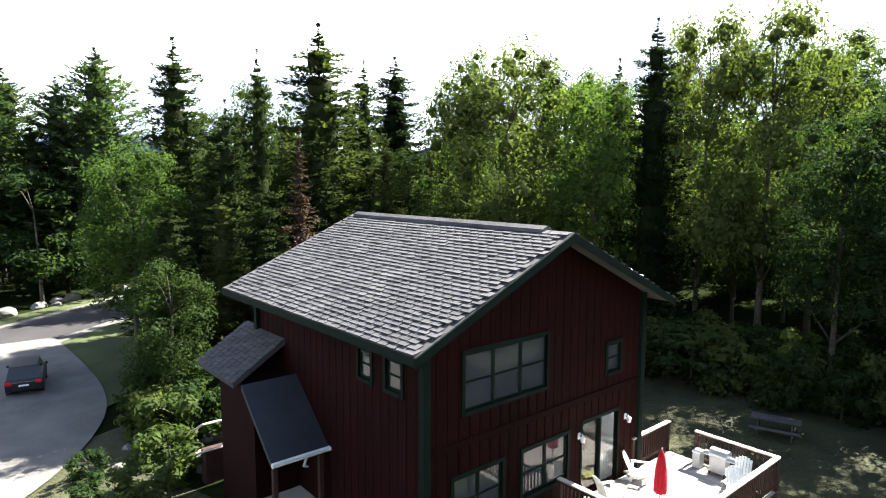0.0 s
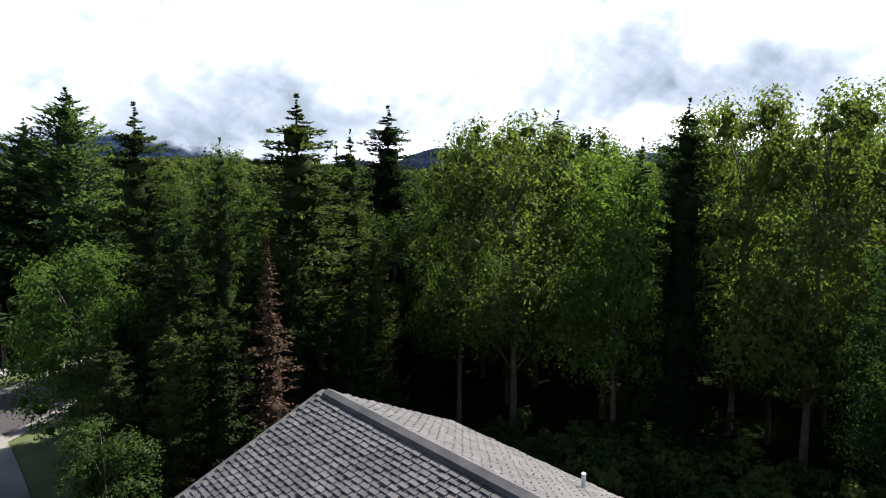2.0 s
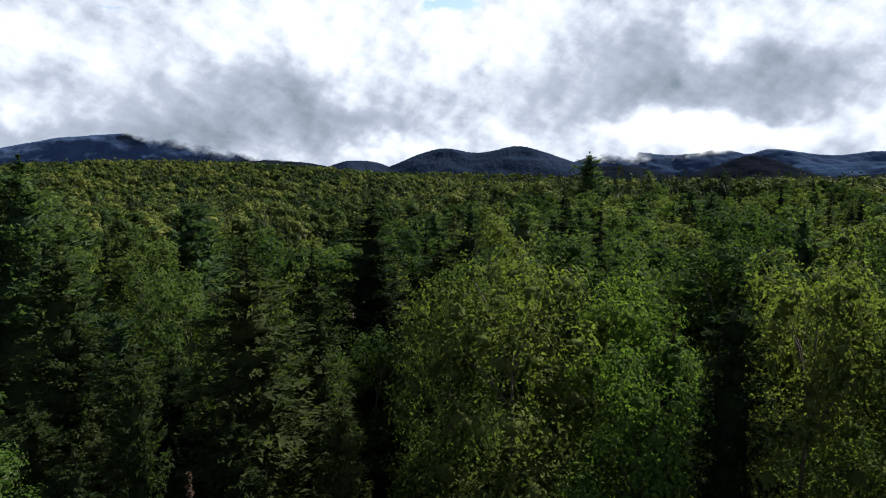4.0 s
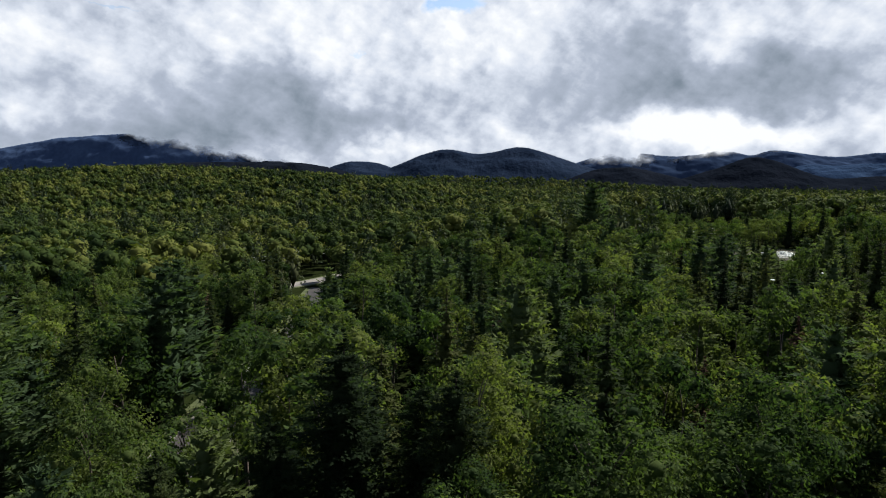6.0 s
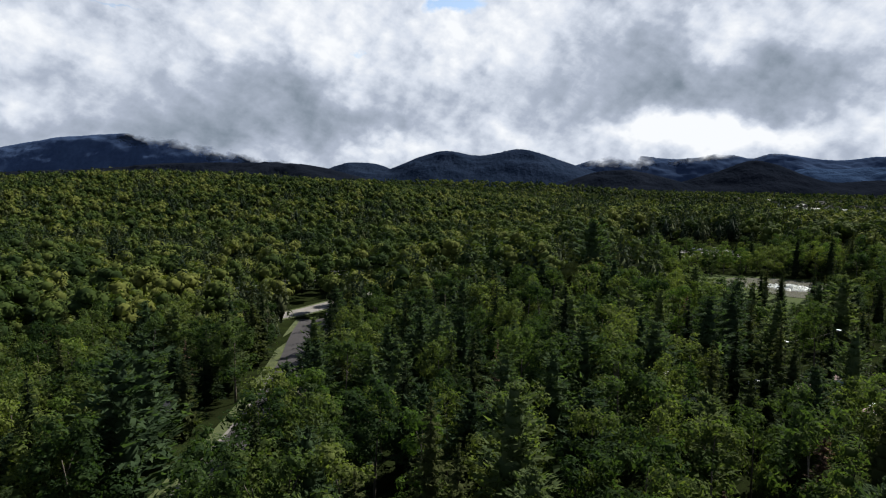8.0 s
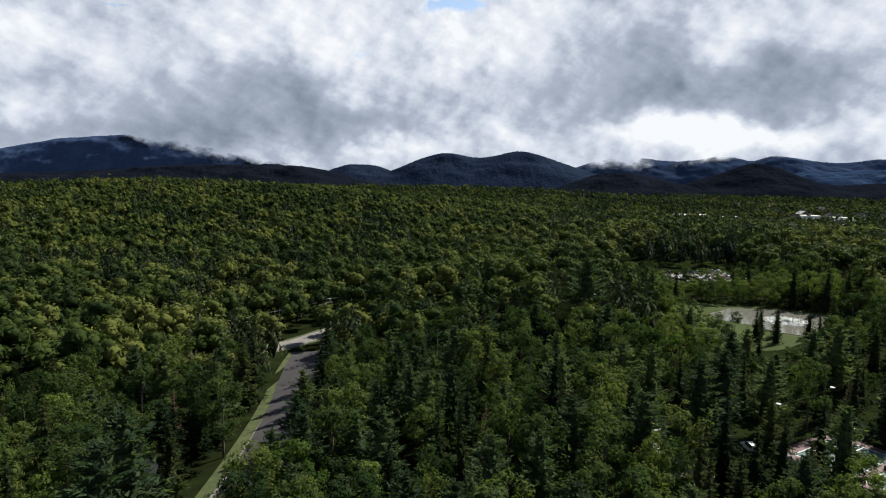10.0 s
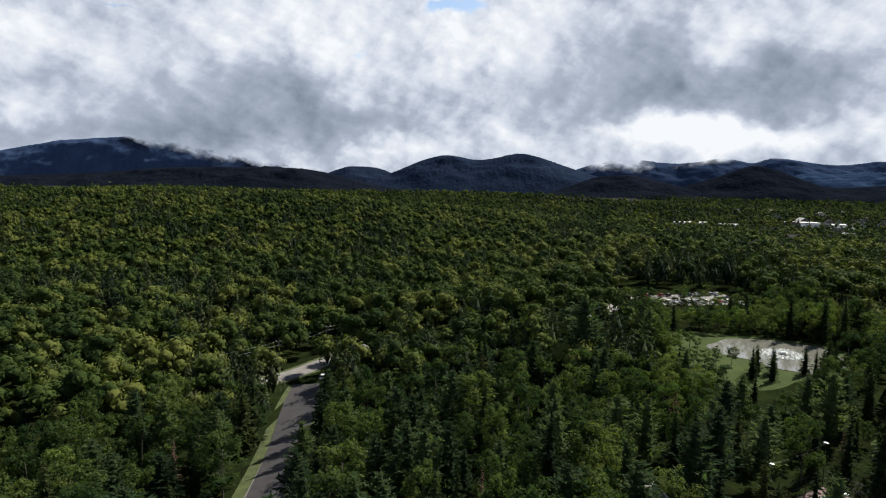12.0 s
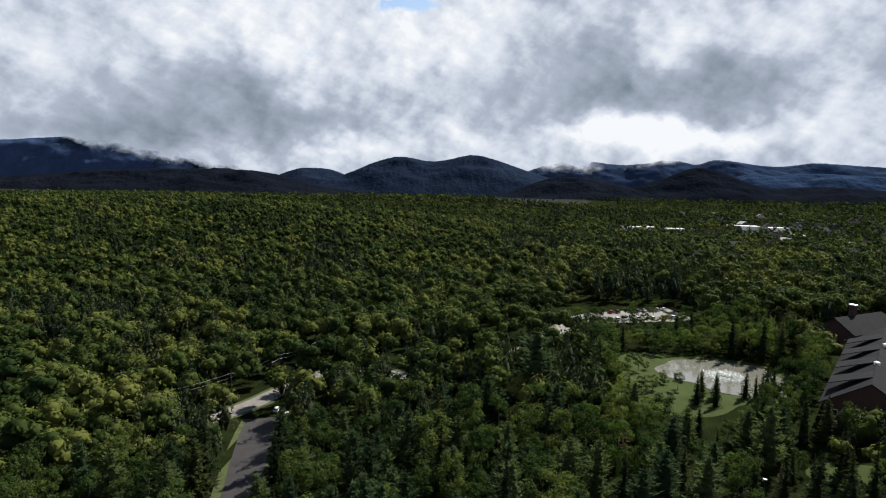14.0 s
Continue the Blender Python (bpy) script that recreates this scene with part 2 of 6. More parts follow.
M_BLIND = mottled("grey_blind", (0.0405, 0.0428, 0.0450), (0.0720, 0.0743, 0.0765), 2.0, 0.9, bump=0.1)
M_CURTAIN = mottled("pale_curtain", (0.3, 0.3, 0.3), (0.5, 0.5, 0.5), 2.0, 0.9, bump=0.2)
M_OLDWOOD = mottled("old_grey_wood", (0.035, 0.033, 0.031), (0.085, 0.08, 0.075), 2.0, 0.85, bump=0.4)
M_DARKROOM = mottled("dark_interior", (0.015, 0.014, 0.013), (0.03, 0.028, 0.026), 1.0, 0.9)
M_STEEL = mottled("galvanised_steel", (0.5, 0.51, 0.52), (0.68, 0.69, 0.7), 4.0, 0.4, 0.7, bump=0.05)
M_TRAY = mottled("yellow_green_cushion", (0.32, 0.34, 0.12), (0.48, 0.5, 0.2), 6.0, 0.85)
M_LODGE = mottled("dark_brown_siding", (0.03, 0.014, 0.012), (0.055, 0.026, 0.022), 1.0, 0.75, bump=0.2)
M_LODGEROOF = mottled("lodge_shingle", (0.0072, 0.0078, 0.0096), (0.0168, 0.0180, 0.0210), 0.5, 0.85, bump=0.3, scale2=8.0, spec=0.04)
M_COURT_G = mottled("green_court_paint", (0.03, 0.07, 0.065), (0.05, 0.10, 0.09), 0.6, 0.75, bump=0.05)
M_COURT_R = mottled("red_court_paint", (0.08, 0.048, 0.045), (0.12, 0.07, 0.065), 0.6, 0.75, bump=0.05)
M_CONC = mottled("concrete", (0.42, 0.41, 0.39), (0.6, 0.59, 0.56), 1.0, 0.85, bump=0.2)
# blue haze of distance is put into these wooded colours, least in the hill's
M_MOUNT = mottled("haze_tinted_mountain", (0.0059, 0.0109, 0.0225), (0.0151, 0.0234, 0.0430), 0.006, 0.95, bump=0.4, scale2=0.05, spec=0.0, dist=14.0)
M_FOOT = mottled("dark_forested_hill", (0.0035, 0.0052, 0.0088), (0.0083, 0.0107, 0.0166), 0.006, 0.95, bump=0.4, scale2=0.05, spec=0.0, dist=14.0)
M_RANGE = mottled("haze_tinted_ridge", (0.0146, 0.0281, 0.0593), (0.0273, 0.0474, 0.0905), 0.006, 0.95, bump=0.4, scale2=0.05, spec=0.0, dist=14.0)
M_TAIL = mottled("red_lamp_glass", (0.4, 0.01, 0.01), (0.6, 0.02, 0.02), 9.0, 0.25)
M_CHROME = mottled("chrome", (0.6, 0.6, 0.62), (0.8, 0.8, 0.82), 9.0, 0.2, 0.9, bump=0.0)


def glass_material(name, tint):
    m, t, n = material(name, 0.05, 0.0, 0.6)
    n.inputs["Base Color"].default_value = (*tint, 1)
    n.inputs["Transmission Weight"].default_value = 0.6
    n.inputs["IOR"].default_value = 1.45
    return m


M_GLASS = glass_material("window_glass", (0.1, 0.11, 0.12))
M_CLEAR = glass_material("clear_glass", (0.85, 0.88, 0.88))
M_CLEAR.node_tree.nodes["Principled BSDF"].inputs["Transmission Weight"].default_value = 1.0


def water_material():
    m, t, n = material("pond_water", 0.05, 0.0, 1.0)
    # muddy grey, raised to stand in for the sky's bright reflection
    n.inputs["Base Color"].default_value = (0.13, 0.13, 0.11, 1)
    co = node(t, "ShaderNodeNewGeometry").outputs["Position"]
    n1 = node(t, "ShaderNodeTexNoise", {"Vector": co, "Scale": 1.4, "Detail": 4.0}).outputs[0]
    t.links.new(node(t, "ShaderNodeBump", {"Height": n1, "Strength": 0.12, "Distance": 0.1}).outputs[0], n.inputs["Normal"])
    return m


M_WATER = water_material()
PAINTS = {}


def car_paint(rgb):
    if rgb not in PAINTS:
        m, t, n = material("car_paint", 0.4, 0.0, 0.3)
        n.inputs["Base Color"].default_value = (*rgb, 1)
        n.inputs["Coat Weight"].default_value = 0.08
        PAINTS[rgb] = m
    return PAINTS[rgb]


# ---- mesh helpers ----
def mesh_np(name, verts, faces, mat, smooth=False):
    """A mesh from numpy arrays; faces all have the same number of corners."""
    me = bpy.data.meshes.new(name)
    verts, faces = np.asarray(verts, np.float32), np.asarray(faces, np.int32)
    k = faces.shape[1]
    me.vertices.add(len(verts))
    me.vertices.foreach_set("co", verts.ravel())
    me.loops.add(faces.size)
    me.loops.foreach_set("vertex_index", faces.ravel())
    me.polygons.add(len(faces))
    me.polygons.foreach_set("loop_start", np.arange(0, faces.size, k, dtype=np.int32))
    if smooth:
        me.polygons.foreach_set("use_smooth", np.ones(len(faces), bool))
    me.update(calc_edges=True)
    me.validate()
    me.materials.append(mat)
    return me


def put(name, me, parent=None, m=None, label=""):
    ob = new(name, me)
    if parent:
        ob.parent = parent
    if m is not None:
        ob.matrix_local = m
    if label:
        ob["label"] = label
    return ob


def part(name, bm, mat, parent, label="", m=None, smooth=False):
    me = bpy.data.meshes.new(name)
    bm.to_mesh(me)
    bm.free()
    me.materials.append(mat)
    if smooth:
        for p in me.polygons:
            p.use_smooth = True
    return put(name, me, parent, m, label)


def thing(name, m, label, category, group="", kind=""):
    ob = new(name)
    ob.matrix_world = m
    return tagged(ob, label, category, group, kind)


def box(x0, x1, y0, y1, z0, z1, bevel=0.0, bm=None, m=None):
    own = bm or bmesh.new()
    r = bmesh.ops.create_cube(own, size=1.0)
    vs = r["verts"]
    bmesh.ops.scale(own, vec=(x1 - x0, y1 - y0, z1 - z0), verts=vs)
    bmesh.ops.translate(own, vec=((x0 + x1) / 2, (y0 + y1) / 2, (z0 + z1) / 2), verts=vs)
    if m is not None:
        bmesh.ops.transform(own, matrix=m, verts=vs)
    if bevel:
        es = list({e for v in vs for e in v.link_edges})
        bmesh.ops.bevel(own, geom=es, offset=bevel, segments=2, affect="EDGES", profile=0.6)
    return own


def tube(points, radii, sides=7, bm=None):
    """A round bar along points with given radii."""
    own = bm or bmesh.new()
    rings = []
    for i, (p, r) in enumerate(zip(points, radii)):
        p = Vector(p)
        a = Vector(points[max(0, i - 1)])
        b = Vector(points[min(len(points) - 1, i + 1)])
        q = (b - a).to_track_quat("Z", "Y")
        rings.append([own.verts.new(p + q @ Vector((r * math.cos(k * math.tau / sides), r * math.sin(k * math.tau / sides), 0))) for k in range(sides)])
    for a, b in zip(rings, rings[1:]):
        for k in range(sides):
            own.faces.new((a[k], a[(k + 1) % sides], b[(k + 1) % sides], b[k]))
    own.faces.new(rings[0][::-1])
    own.faces.new(rings[-1])
    return own


def prism(outline, axis, a, b, bm=None):
    """A solid: the outline (list of pairs) pushed along x, y or z from a to b."""
    own = bm or bmesh.new()

    def at_(p, d):
        return {"x": (d, p[0], p[1]), "y": (p[0], d, p[1]), "z": (p[0], p[1], d)}[axis]
    lo = [own.verts.new(at_(p, a)) for p in outline]
    hi = [own.verts.new(at_(p, b)) for p in outline]
    n = len(outline)
    own.faces.new(lo)
    own.faces.new(hi[::-1])
    for i in range(n):
        own.faces.new((lo[i], hi[i], hi[(i + 1) % n], lo[(i + 1) % n]))
    bmesh.ops.recalc_face_normals(own, faces=own.faces[:])
    return own


# ---- the lie of the land ----
def step(a, b, x):
    t = np.clip((x - a) / (b - a), 0, 1)
    return t * t * (3 - 2 * t)


def bell(x, y, cx, cy, rx, ry):
    return np.exp(-(((x - cx) / rx) ** 2 + ((y - cy) / ry) ** 2))


def H(x, y):
    x, y = np.asarray(x, float), np.asarray(y, float)
    h = 0.15 - 0.8 * step(7, 17, -x)
    h = h + 0.095 * step(-10, 130, y) * np.clip(x, -65, 85) * (1 - step(350, 800, y))
    h = h + 3.2 * bell(x, y, -8, 225, 35, 45)
    w = np.clip(1.6 * bell(x, y, 70, 255, 62, 85), 0, 1)
    h = h * (1 - w) + 6.0 * w
    w = np.clip(1.7 * bell(x, y, 55, 140, 40, 32), 0, 1)
    h = h * (1 - w) + 3.0 * w
    h = h - 8 * step(330, 800, y)
    far = step(290, 480, y)
    h = h + far * (37 * bell(x, y, -480, 790, 430, 300) + 30 * bell(x, y, -120, 1320, 480, 230) + 22 * bell(x, y, -900, 1500, 500, 400))
    return h


def sheet(name, xs, ys, mat, lift=0.0, label="", category="ground"):
    gx, gy = np.meshgrid(xs, ys)
    gz = H(gx, gy) + lift
    nx, ny = len(xs), len(ys)
    i = np.arange(ny - 1)[:, None] * nx + np.arange(nx - 1)[None]
    f = np.stack([i, i + 1, i + nx + 1, i + nx], -1).reshape(-1, 4)
    ob = new(name, mesh_np(name, np.stack([gx, gy, gz], -1).reshape(-1, 3), f, mat, True))
    return tagged(ob, label, category, kind="structure")


def spaced(lo, hi, mid, near, n):
    a, b = np.arcsinh((lo - mid) / near), np.arcsinh((hi - mid) / near)
    return mid + near * np.sinh(np.linspace(a, b, n))


sheet("ground", spaced(-4800, 4800, 0, 90, 210), spaced(-1500, 4800, 60, 90, 220), M_GROUND, 0, "forest floor with leaf litter and moss, darkened for tree shade")


def ribbon(name, pts, width, mat, lift, label, category="road", n=90):
    """A strip of even width that follows the land along a smooth line."""
    pts = np.array(pts, float)
    d = np.concatenate([[0], np.cumsum(np.hypot(*np.diff(pts, axis=0).T))])
    s = np.linspace(0, d[-1], n)
    line = np.stack([np.interp(s, d, pts[:, k]) for k in (0, 1)], -1)
    ker = np.ones(9) / 9
    pad = np.concatenate([np.repeat(line[:1], 4, 0), line, np.repeat(line[-1:], 4, 0)])
    line = np.stack([np.convolve(pad[:, k], ker, "valid") for k in (0, 1)], -1)
    tan = np.gradient(line, axis=0)
    tan /= np.linalg.norm(tan, axis=1)[:, None]
    nor = np.stack([-tan[:, 1], tan[:, 0]], -1)
    w = np.broadcast_to(np.asarray(width, float), (n,)) if np.ndim(width) == 0 else np.interp(np.linspace(0, 1, n), np.linspace(0, 1, len(width)), width)
    cross = np.linspace(-0.5, 0.5, 9)
    v = (line[:, None] + nor[:, None] * (cross[None, :, None] * w[:, None, None])).reshape(-1, 2)
    z = H(v[:, 0], v[:, 1]) + lift - 0.02 * np.abs(np.tile(cross, n))
    i = np.arange(n - 1)[:, None] * 9 + np.arange(8)[None]
    f = np.stack([i, i + 1, i + 10, i + 9], -1).reshape(-1, 4)
    ob = new(name, mesh_np(name, np.column_stack([v, z]), f[:, ::-1], mat, True))
    return tagged(ob, label, category, kind="structure"), line


ROAD = [(-30, -60), (-31.5, 0), (-33, 25), (-34, 45), (-37, 70), (-42, 100), (-47, 130), (-53, 158), (-61, 185), (-65, 207)]
CROSS = [(-84, 198), (-74, 212), (-65, 236), (-58, 250), (-42, 248), (-28, 228), (-13, 221), (5, 232), (22, 258), (36, 288), (50, 303)]
_, road_line = ribbon("road_verge", ROAD, 13.5, M_GRASS, 0.05, "rough grass verge along the road", "grass")
ribbon("road_shoulder", ROAD, 8.4, M_GRAVEL, 0.09, "pale gravel shoulder beside the asphalt", "road")
ribbon("road", ROAD, [6.4, 6.4, 6.4, 6.4, 6.6, 7.5, 9.0, 11.0], M_ASPHALT, 0.13, "dark asphalt road with tree shadows")
_, cross_line = ribbon("crossing_verge", CROSS, 10.5, M_GRASS, 0.06, "rough grass verge along the side road", "grass", 140)
ribbon("crossing_road", CROSS, 7.5, M_OLD_ASPHALT, 0.10, "pale worn asphalt side road", "road", 140)
DRIVE = [(-24.5, 29.5), (-21, 24), (-18.5, 19), (-17.5, 13), (-17.5, 4), (-18, -14)]
ribbon("driveway", [(-33, 33), (-27, 27.5), (-22, 22.5), (-19, 17), (-18.5, 8), (-18, -20)], [5, 6, 8.5, 9, 10, 11], M_GRAVEL, 0.155, "pale gravel driveway dappled with shade", "driveway", 60)

# ---- trees ----
def leaf_faces(rng, c, out, size, jitter, long_=1.0):
    """A pointed leaf spray at each centre, facing roughly outwards."""
    n = len(c)
    nor = out + rng.normal(0, jitter, (n, 3))
    nor /= np.linalg.norm(nor, axis=1)[:, None] + 1e-9
    a = np.cross(nor, rng.normal(0, 1, (n, 3)))
    a /= np.linalg.norm(a, axis=1)[:, None] + 1e-9
    b = np.cross(nor, a)
    s = (np.broadcast_to(size, (n,)) * rng.uniform(0.6, 1.35, n))[:, None]
    bend = nor * s * rng.uniform(-0.35, 0.35, (n, 1))
    v = np.stack([c - a * s * long_ - b * s * 0.6 + bend, c - a * s * 0.5 + b * s * 0.75, c + a * s * long_ * 1.25], 1)
    return v.reshape(-1, 3), np.arange(3 * n).reshape(-1, 3)


def crown_points(rng, h, r, n, clumps, base=0.3):
    """Leaf places and outward ways of a broad-leaved crown made of many uneven clumps."""
    th = np.arange(clumps) * 2.39996 + rng.uniform(0, 0.8, clumps)
    zz = rng.uniform(0, 1, clumps)
    rad = np.sqrt(np.clip(1 - (zz * 1.25 - 0.42) ** 2 / 0.95, 0.03, 1)) * rng.uniform(0.35, 0.85, clumps)
    cc = np.stack([np.cos(th) * rad * r, np.sin(th) * rad * r, h * (base + (1 - base) * 0.9 * zz)], -1)
    cr = r * rng.uniform(0.2, 0.42, clumps) * (1.1 - 0.35 * zz)
    k = rng.choice(clumps, n, p=cr ** 2 / (cr ** 2).sum())
    d = rng.normal(0, 1, (n, 3))
    d[:, 2] = d[:, 2] * 0.8 + 0.15
    d /= np.linalg.norm(d, axis=1)[:, None]
    p = cc[k] + d * (cr[k] * rng.uniform(0.55, 1.08, n))[:, None]
    return p, d, cc, cr


def ico(sub=0):
    bm = bmesh.new()
    bmesh.ops.create_icosphere(bm, subdivisions=sub + 1, radius=1.0)
    v, f = np.array([p.co[:] for p in bm.verts]), np.array([[q.index for q in p.verts] for p in bm.faces])
    bm.free()
    return v, f


ICO_V, ICO_F = ico()
OCT_V = np.array([(1, 0, 0), (-1, 0, 0), (0, 1, 0), (0, -1, 0), (0, 0, 1), (0, 0, -1)], float)
OCT_F = np.array([(0, 2, 4), (2, 1, 4), (1, 3, 4), (3, 0, 4), (2, 0, 5), (1, 2, 5), (3, 1, 5), (0, 3, 5)])


def cores(rng, c, r, shape=(ICO_V, ICO_F), flat=0.8):
    """The dense inside of each leaf clump: a small uneven lump."""
    sv, sf = shape
    n = len(c)
    k = r[:, None, None] * rng.uniform(0.75, 1.2, (n, len(sv), 1))
    v = c[:, None] + sv[None] * k * np.array([1, 1, flat])
    f = sf[None] + (np.arange(n) * len(sv))[:, None, None]
    return v.reshape(-1, 3), f.reshape(-1, 3)


def leaves_and_cores(name, lv, lf, cv, cf, mat, tones=None):
    """One foliage mesh of leaf sprays and clump insides; tones: one number a face, the same over each tree."""
    tri = lf
    me = mesh_np(name, np.concatenate([lv, cv]), np.concatenate([tri, cf + len(lv)]), mat)
    flags = np.zeros(len(me.polygons), bool)
    flags[len(tri):] = True
    me.polygons.foreach_set("use_smooth", flags)
    if tones is not None and len(tones) == len(me.polygons):
        me.attributes.new("tree_tone", "FLOAT", "FACE").data.foreach_set("value", np.asarray(tones, np.float32))
    return me


def trunk_mesh(rng, h, r0, tips, sides=7, top=0.7, mat=None, bent=0.02):
    bm = bmesh.new()
    lean = rng.normal(0, 1, 2) * bent * h
    pts = [(lean[0] * k ** 2, lean[1] * k ** 2, -0.3 + (h * top + 0.3) * k) for k in np.linspace(0, 1, 6)]
    tube(pts, [r0 * (1 - 0.82 * k) for k in np.linspace(0, 1, 6)], sides, bm)
    for t in tips:
        k = min(0.95, max(0.3, t[2] / (h * top) - 0.22))
        a = Vector((lean[0] * k ** 2, lean[1] * k ** 2, -0.3 + (h * top + 0.3) * k))
        b = Vector(t)
        mid = a.lerp(b, 0.5) + Vector((0, 0, 0.12 * (b - a).length))
        tube([a, mid, b], [r0 * 0.3, r0 * 0.19, r0 * 0.05], 5, bm)
    me = bpy.data.meshes.new("trunk")
    bm.to_mesh(me)
    bm.free()
    me.materials.append(mat or M_BARK)
    for p in me.polygons:
        p.use_smooth = True
    return me


def broadleaf(seed, h, r, n, leaf, clumps=46, mat=None, limbs=9, base=0.3, bark=None, inside=0.62):
    rng = np.random.default_rng(seed)
    p, d, cc, cr = crown_points(rng, h, r, n, clumps, base)
    v, f = leaf_faces(rng, p, d + np.array([0, 0, 0.35]), leaf, 0.38)
    cv, cf = cores(rng, cc, cr * inside)
    crown = leaves_and_cores("crown", v, f, cv, cf, mat or M_LEAF)
    return trunk_mesh(rng, h, 0.012 * h + 0.03, cc[:limbs], mat=bark), crown


def conifer_faces(rng, h, r, levels, boughs, per, bottom=0.08, droop=0.3, power=0.9, spray=1.0, tiers=0.0):
    """Sprays along drooping boughs, all the way up the stem."""
    total = levels * boughs
    k = (np.arange(total) + rng.uniform(-1.5, 1.5, total)) / total
    k = np.clip(k, 0, 1) ** 0.95
    if tiers:
        k = np.clip(np.round(k * tiers) / tiers + rng.normal(0, 0.014, total), 0, 1)
    a = rng.uniform(0, math.tau, total)
    L = (r * np.clip(1 - k, 0.015, 1) ** power + 0.08) * np.clip((1 - k) * 8, 0.1, 1) * rng.uniform(0.55, 1.15, total)
    s = (np.arange(per)[None] + rng.uniform(0, 1, (total, per))) / per
    s = 0.04 + 0.98 * s
    L2, a2 = L[:, None], a[:, None]
    side = rng.normal(0, 0.11, (total, per)) * L2
    x = np.cos(a2) * s * L2 - np.sin(a2) * side
    y = np.sin(a2) * s * L2 + np.cos(a2) * side
    z = h * (bottom + (1 - bottom) * k)[:, None] - droop * L2 * s ** 1.3 + 0.2 * L2 * s ** 3 + rng.normal(0, 0.04, (total, per)) * L2
    c = np.stack([x, y, np.minimum(z, h)], -1).reshape(-1, 3)
    ax = np.stack([np.cos(a), np.sin(a), np.full(total, -droop)], -1)
    ax = np.repeat(ax, per, 0) + rng.normal(0, 0.4, (total * per, 3))
    ax /= np.linalg.norm(ax, axis=1)[:, None]
    size = np.repeat((0.09 * L + 0.14) * spray, per)[:, None] * rng.uniform(0.7, 1.4, (total * per, 1))
    up = np.array([0, 0, 1]) + rng.normal(0, 0.45, c.shape)
    b = np.cross(up, ax)
    b /= np.linalg.norm(b, axis=1)[:, None]
    sag = np.array([0, 0, -0.4]) * size
    v = np.stack([c - ax * size * 0.7 - b * size * 0.55 + sag, c + ax * size * 1.5, c - ax * size * 0.5 + b * size * 0.55 + sag], 1)
    return v.reshape(-1, 3), np.arange(3 * len(c)).reshape(-1, 3)


def conifer(seed, h, r, levels, boughs, per, mat=None, **kw):
    rng = np.random.default_rng(seed)
    v, f = conifer_faces(rng, h, r, levels, boughs, per, **kw)
    bottom, power = kw.get("bottom", 0.08), kw.get("power", 0.9)
    k = np.linspace(0.04, 0.9, 11)
    cc = np.stack([0 * k, 0 * k, h * (bottom + (1 - bottom) * k) - 0.12 * r], -1)
    cv, cf = cores(rng, cc, 0.42 * r * (1 - k) ** power, flat=1.3)
    return trunk_mesh(rng, h, 0.009 * h + 0.02, [], top=0.95, mat=M_DARKBARK, bent=0.0), leaves_and_cores("crown", v, f, cv, cf, mat or M_NEEDLE)


# Each kind: unit height 1 x reference height, so that copies only scale a little.
KINDS = {
    "broad_near": [broadleaf(11 + i, 17, 4.1, 17000, 0.10, base=0.3, clumps=72, inside=0.34, limbs=14) for i in range(3)],
    "yellow_near": [broadleaf(31 + i, 15, 3.6, 13500, 0.095, mat=M_LEAF_Y, clumps=54, base=0.3, inside=0.34, limbs=12) for i in range(2)],
    "spruce_near": [conifer(51 + i, 17, 3.1, 36, 9, 52, spray=0.4, tiers=21, power=0.46, droop=0.16) for i in range(3)],
    "pine_near": [conifer(61 + i, 19, 4.6, 30, 10, 56, mat=M_PINE, bottom=0.2, droop=-0.12, power=0.5, tiers=17, spray=0.42) for i in range(2)],
    "dead_near": [conifer(71, 12, 2.1, 34, 9, 14, mat=M_DEAD, spray=0.42, tiers=28, power=1.15)],
    "shrub_near": [broadleaf(75 + i, 2.4, 1.5, 1100, 0.10, clumps=16, base=0.05, limbs=5) for i in range(2)],
    "broad_mid": [broadleaf(81 + i, 15, 4.2, 2300, 0.21, clumps=24, limbs=3, base=0.25, inside=0.42) for i in range(4)],
    "yellow_mid": [broadleaf(91 + i, 14, 3.8, 1900, 0.20, clumps=20, limbs=3, mat=M_LEAF_Y, base=0.25, inside=0.42) for i in range(2)],
    "spruce_mid": [conifer(101 + i, 17, 3.4, 24, 7, 11, spray=0.95, tiers=18, power=0.85) for i in range(3)],
    "pine_mid": [conifer(111 + i, 20, 4.9, 20, 8, 15, mat=M_PINE, bottom=0.2, droop=-0.08, power=0.5, tiers=13, spray=0.95) for i in range(2)],
    "dead_mid": [conifer(121, 12, 2.0, 20, 6, 7, mat=M_DEAD, spray=1.0)],
}
HEIGHT = {"broad_near": 17, "yellow_near": 15, "spruce_near": 17, "pine_near": 19, "dead_near": 12, "shrub_near": 2.4,
          "broad_mid": 15, "yellow_mid": 14, "spruce_mid": 17, "pine_mid": 20, "dead_mid": 12}
WORDS = {"shrub": ("low leafy green shrub at the wood's edge", "shrub", "shrub"),
         "broad": ("green broad-leaved tree with an uneven leafy crown", "tree", "broadleaf_tree"),
         "yellow": ("broad-leaved tree with a bright yellow-green crown", "tree", "broadleaf_tree"),
         "spruce": ("dark green spruce with drooping layered boughs", "tree", "spruce_tree"),
         "pine": ("tall blue-green pine with feathery tiered boughs", "tree", "pine_tree"),
         "dead": ("dying conifer with rusty brown needles", "tree", "conifer_tree")}
tree_rng = np.random.default_rng(5)


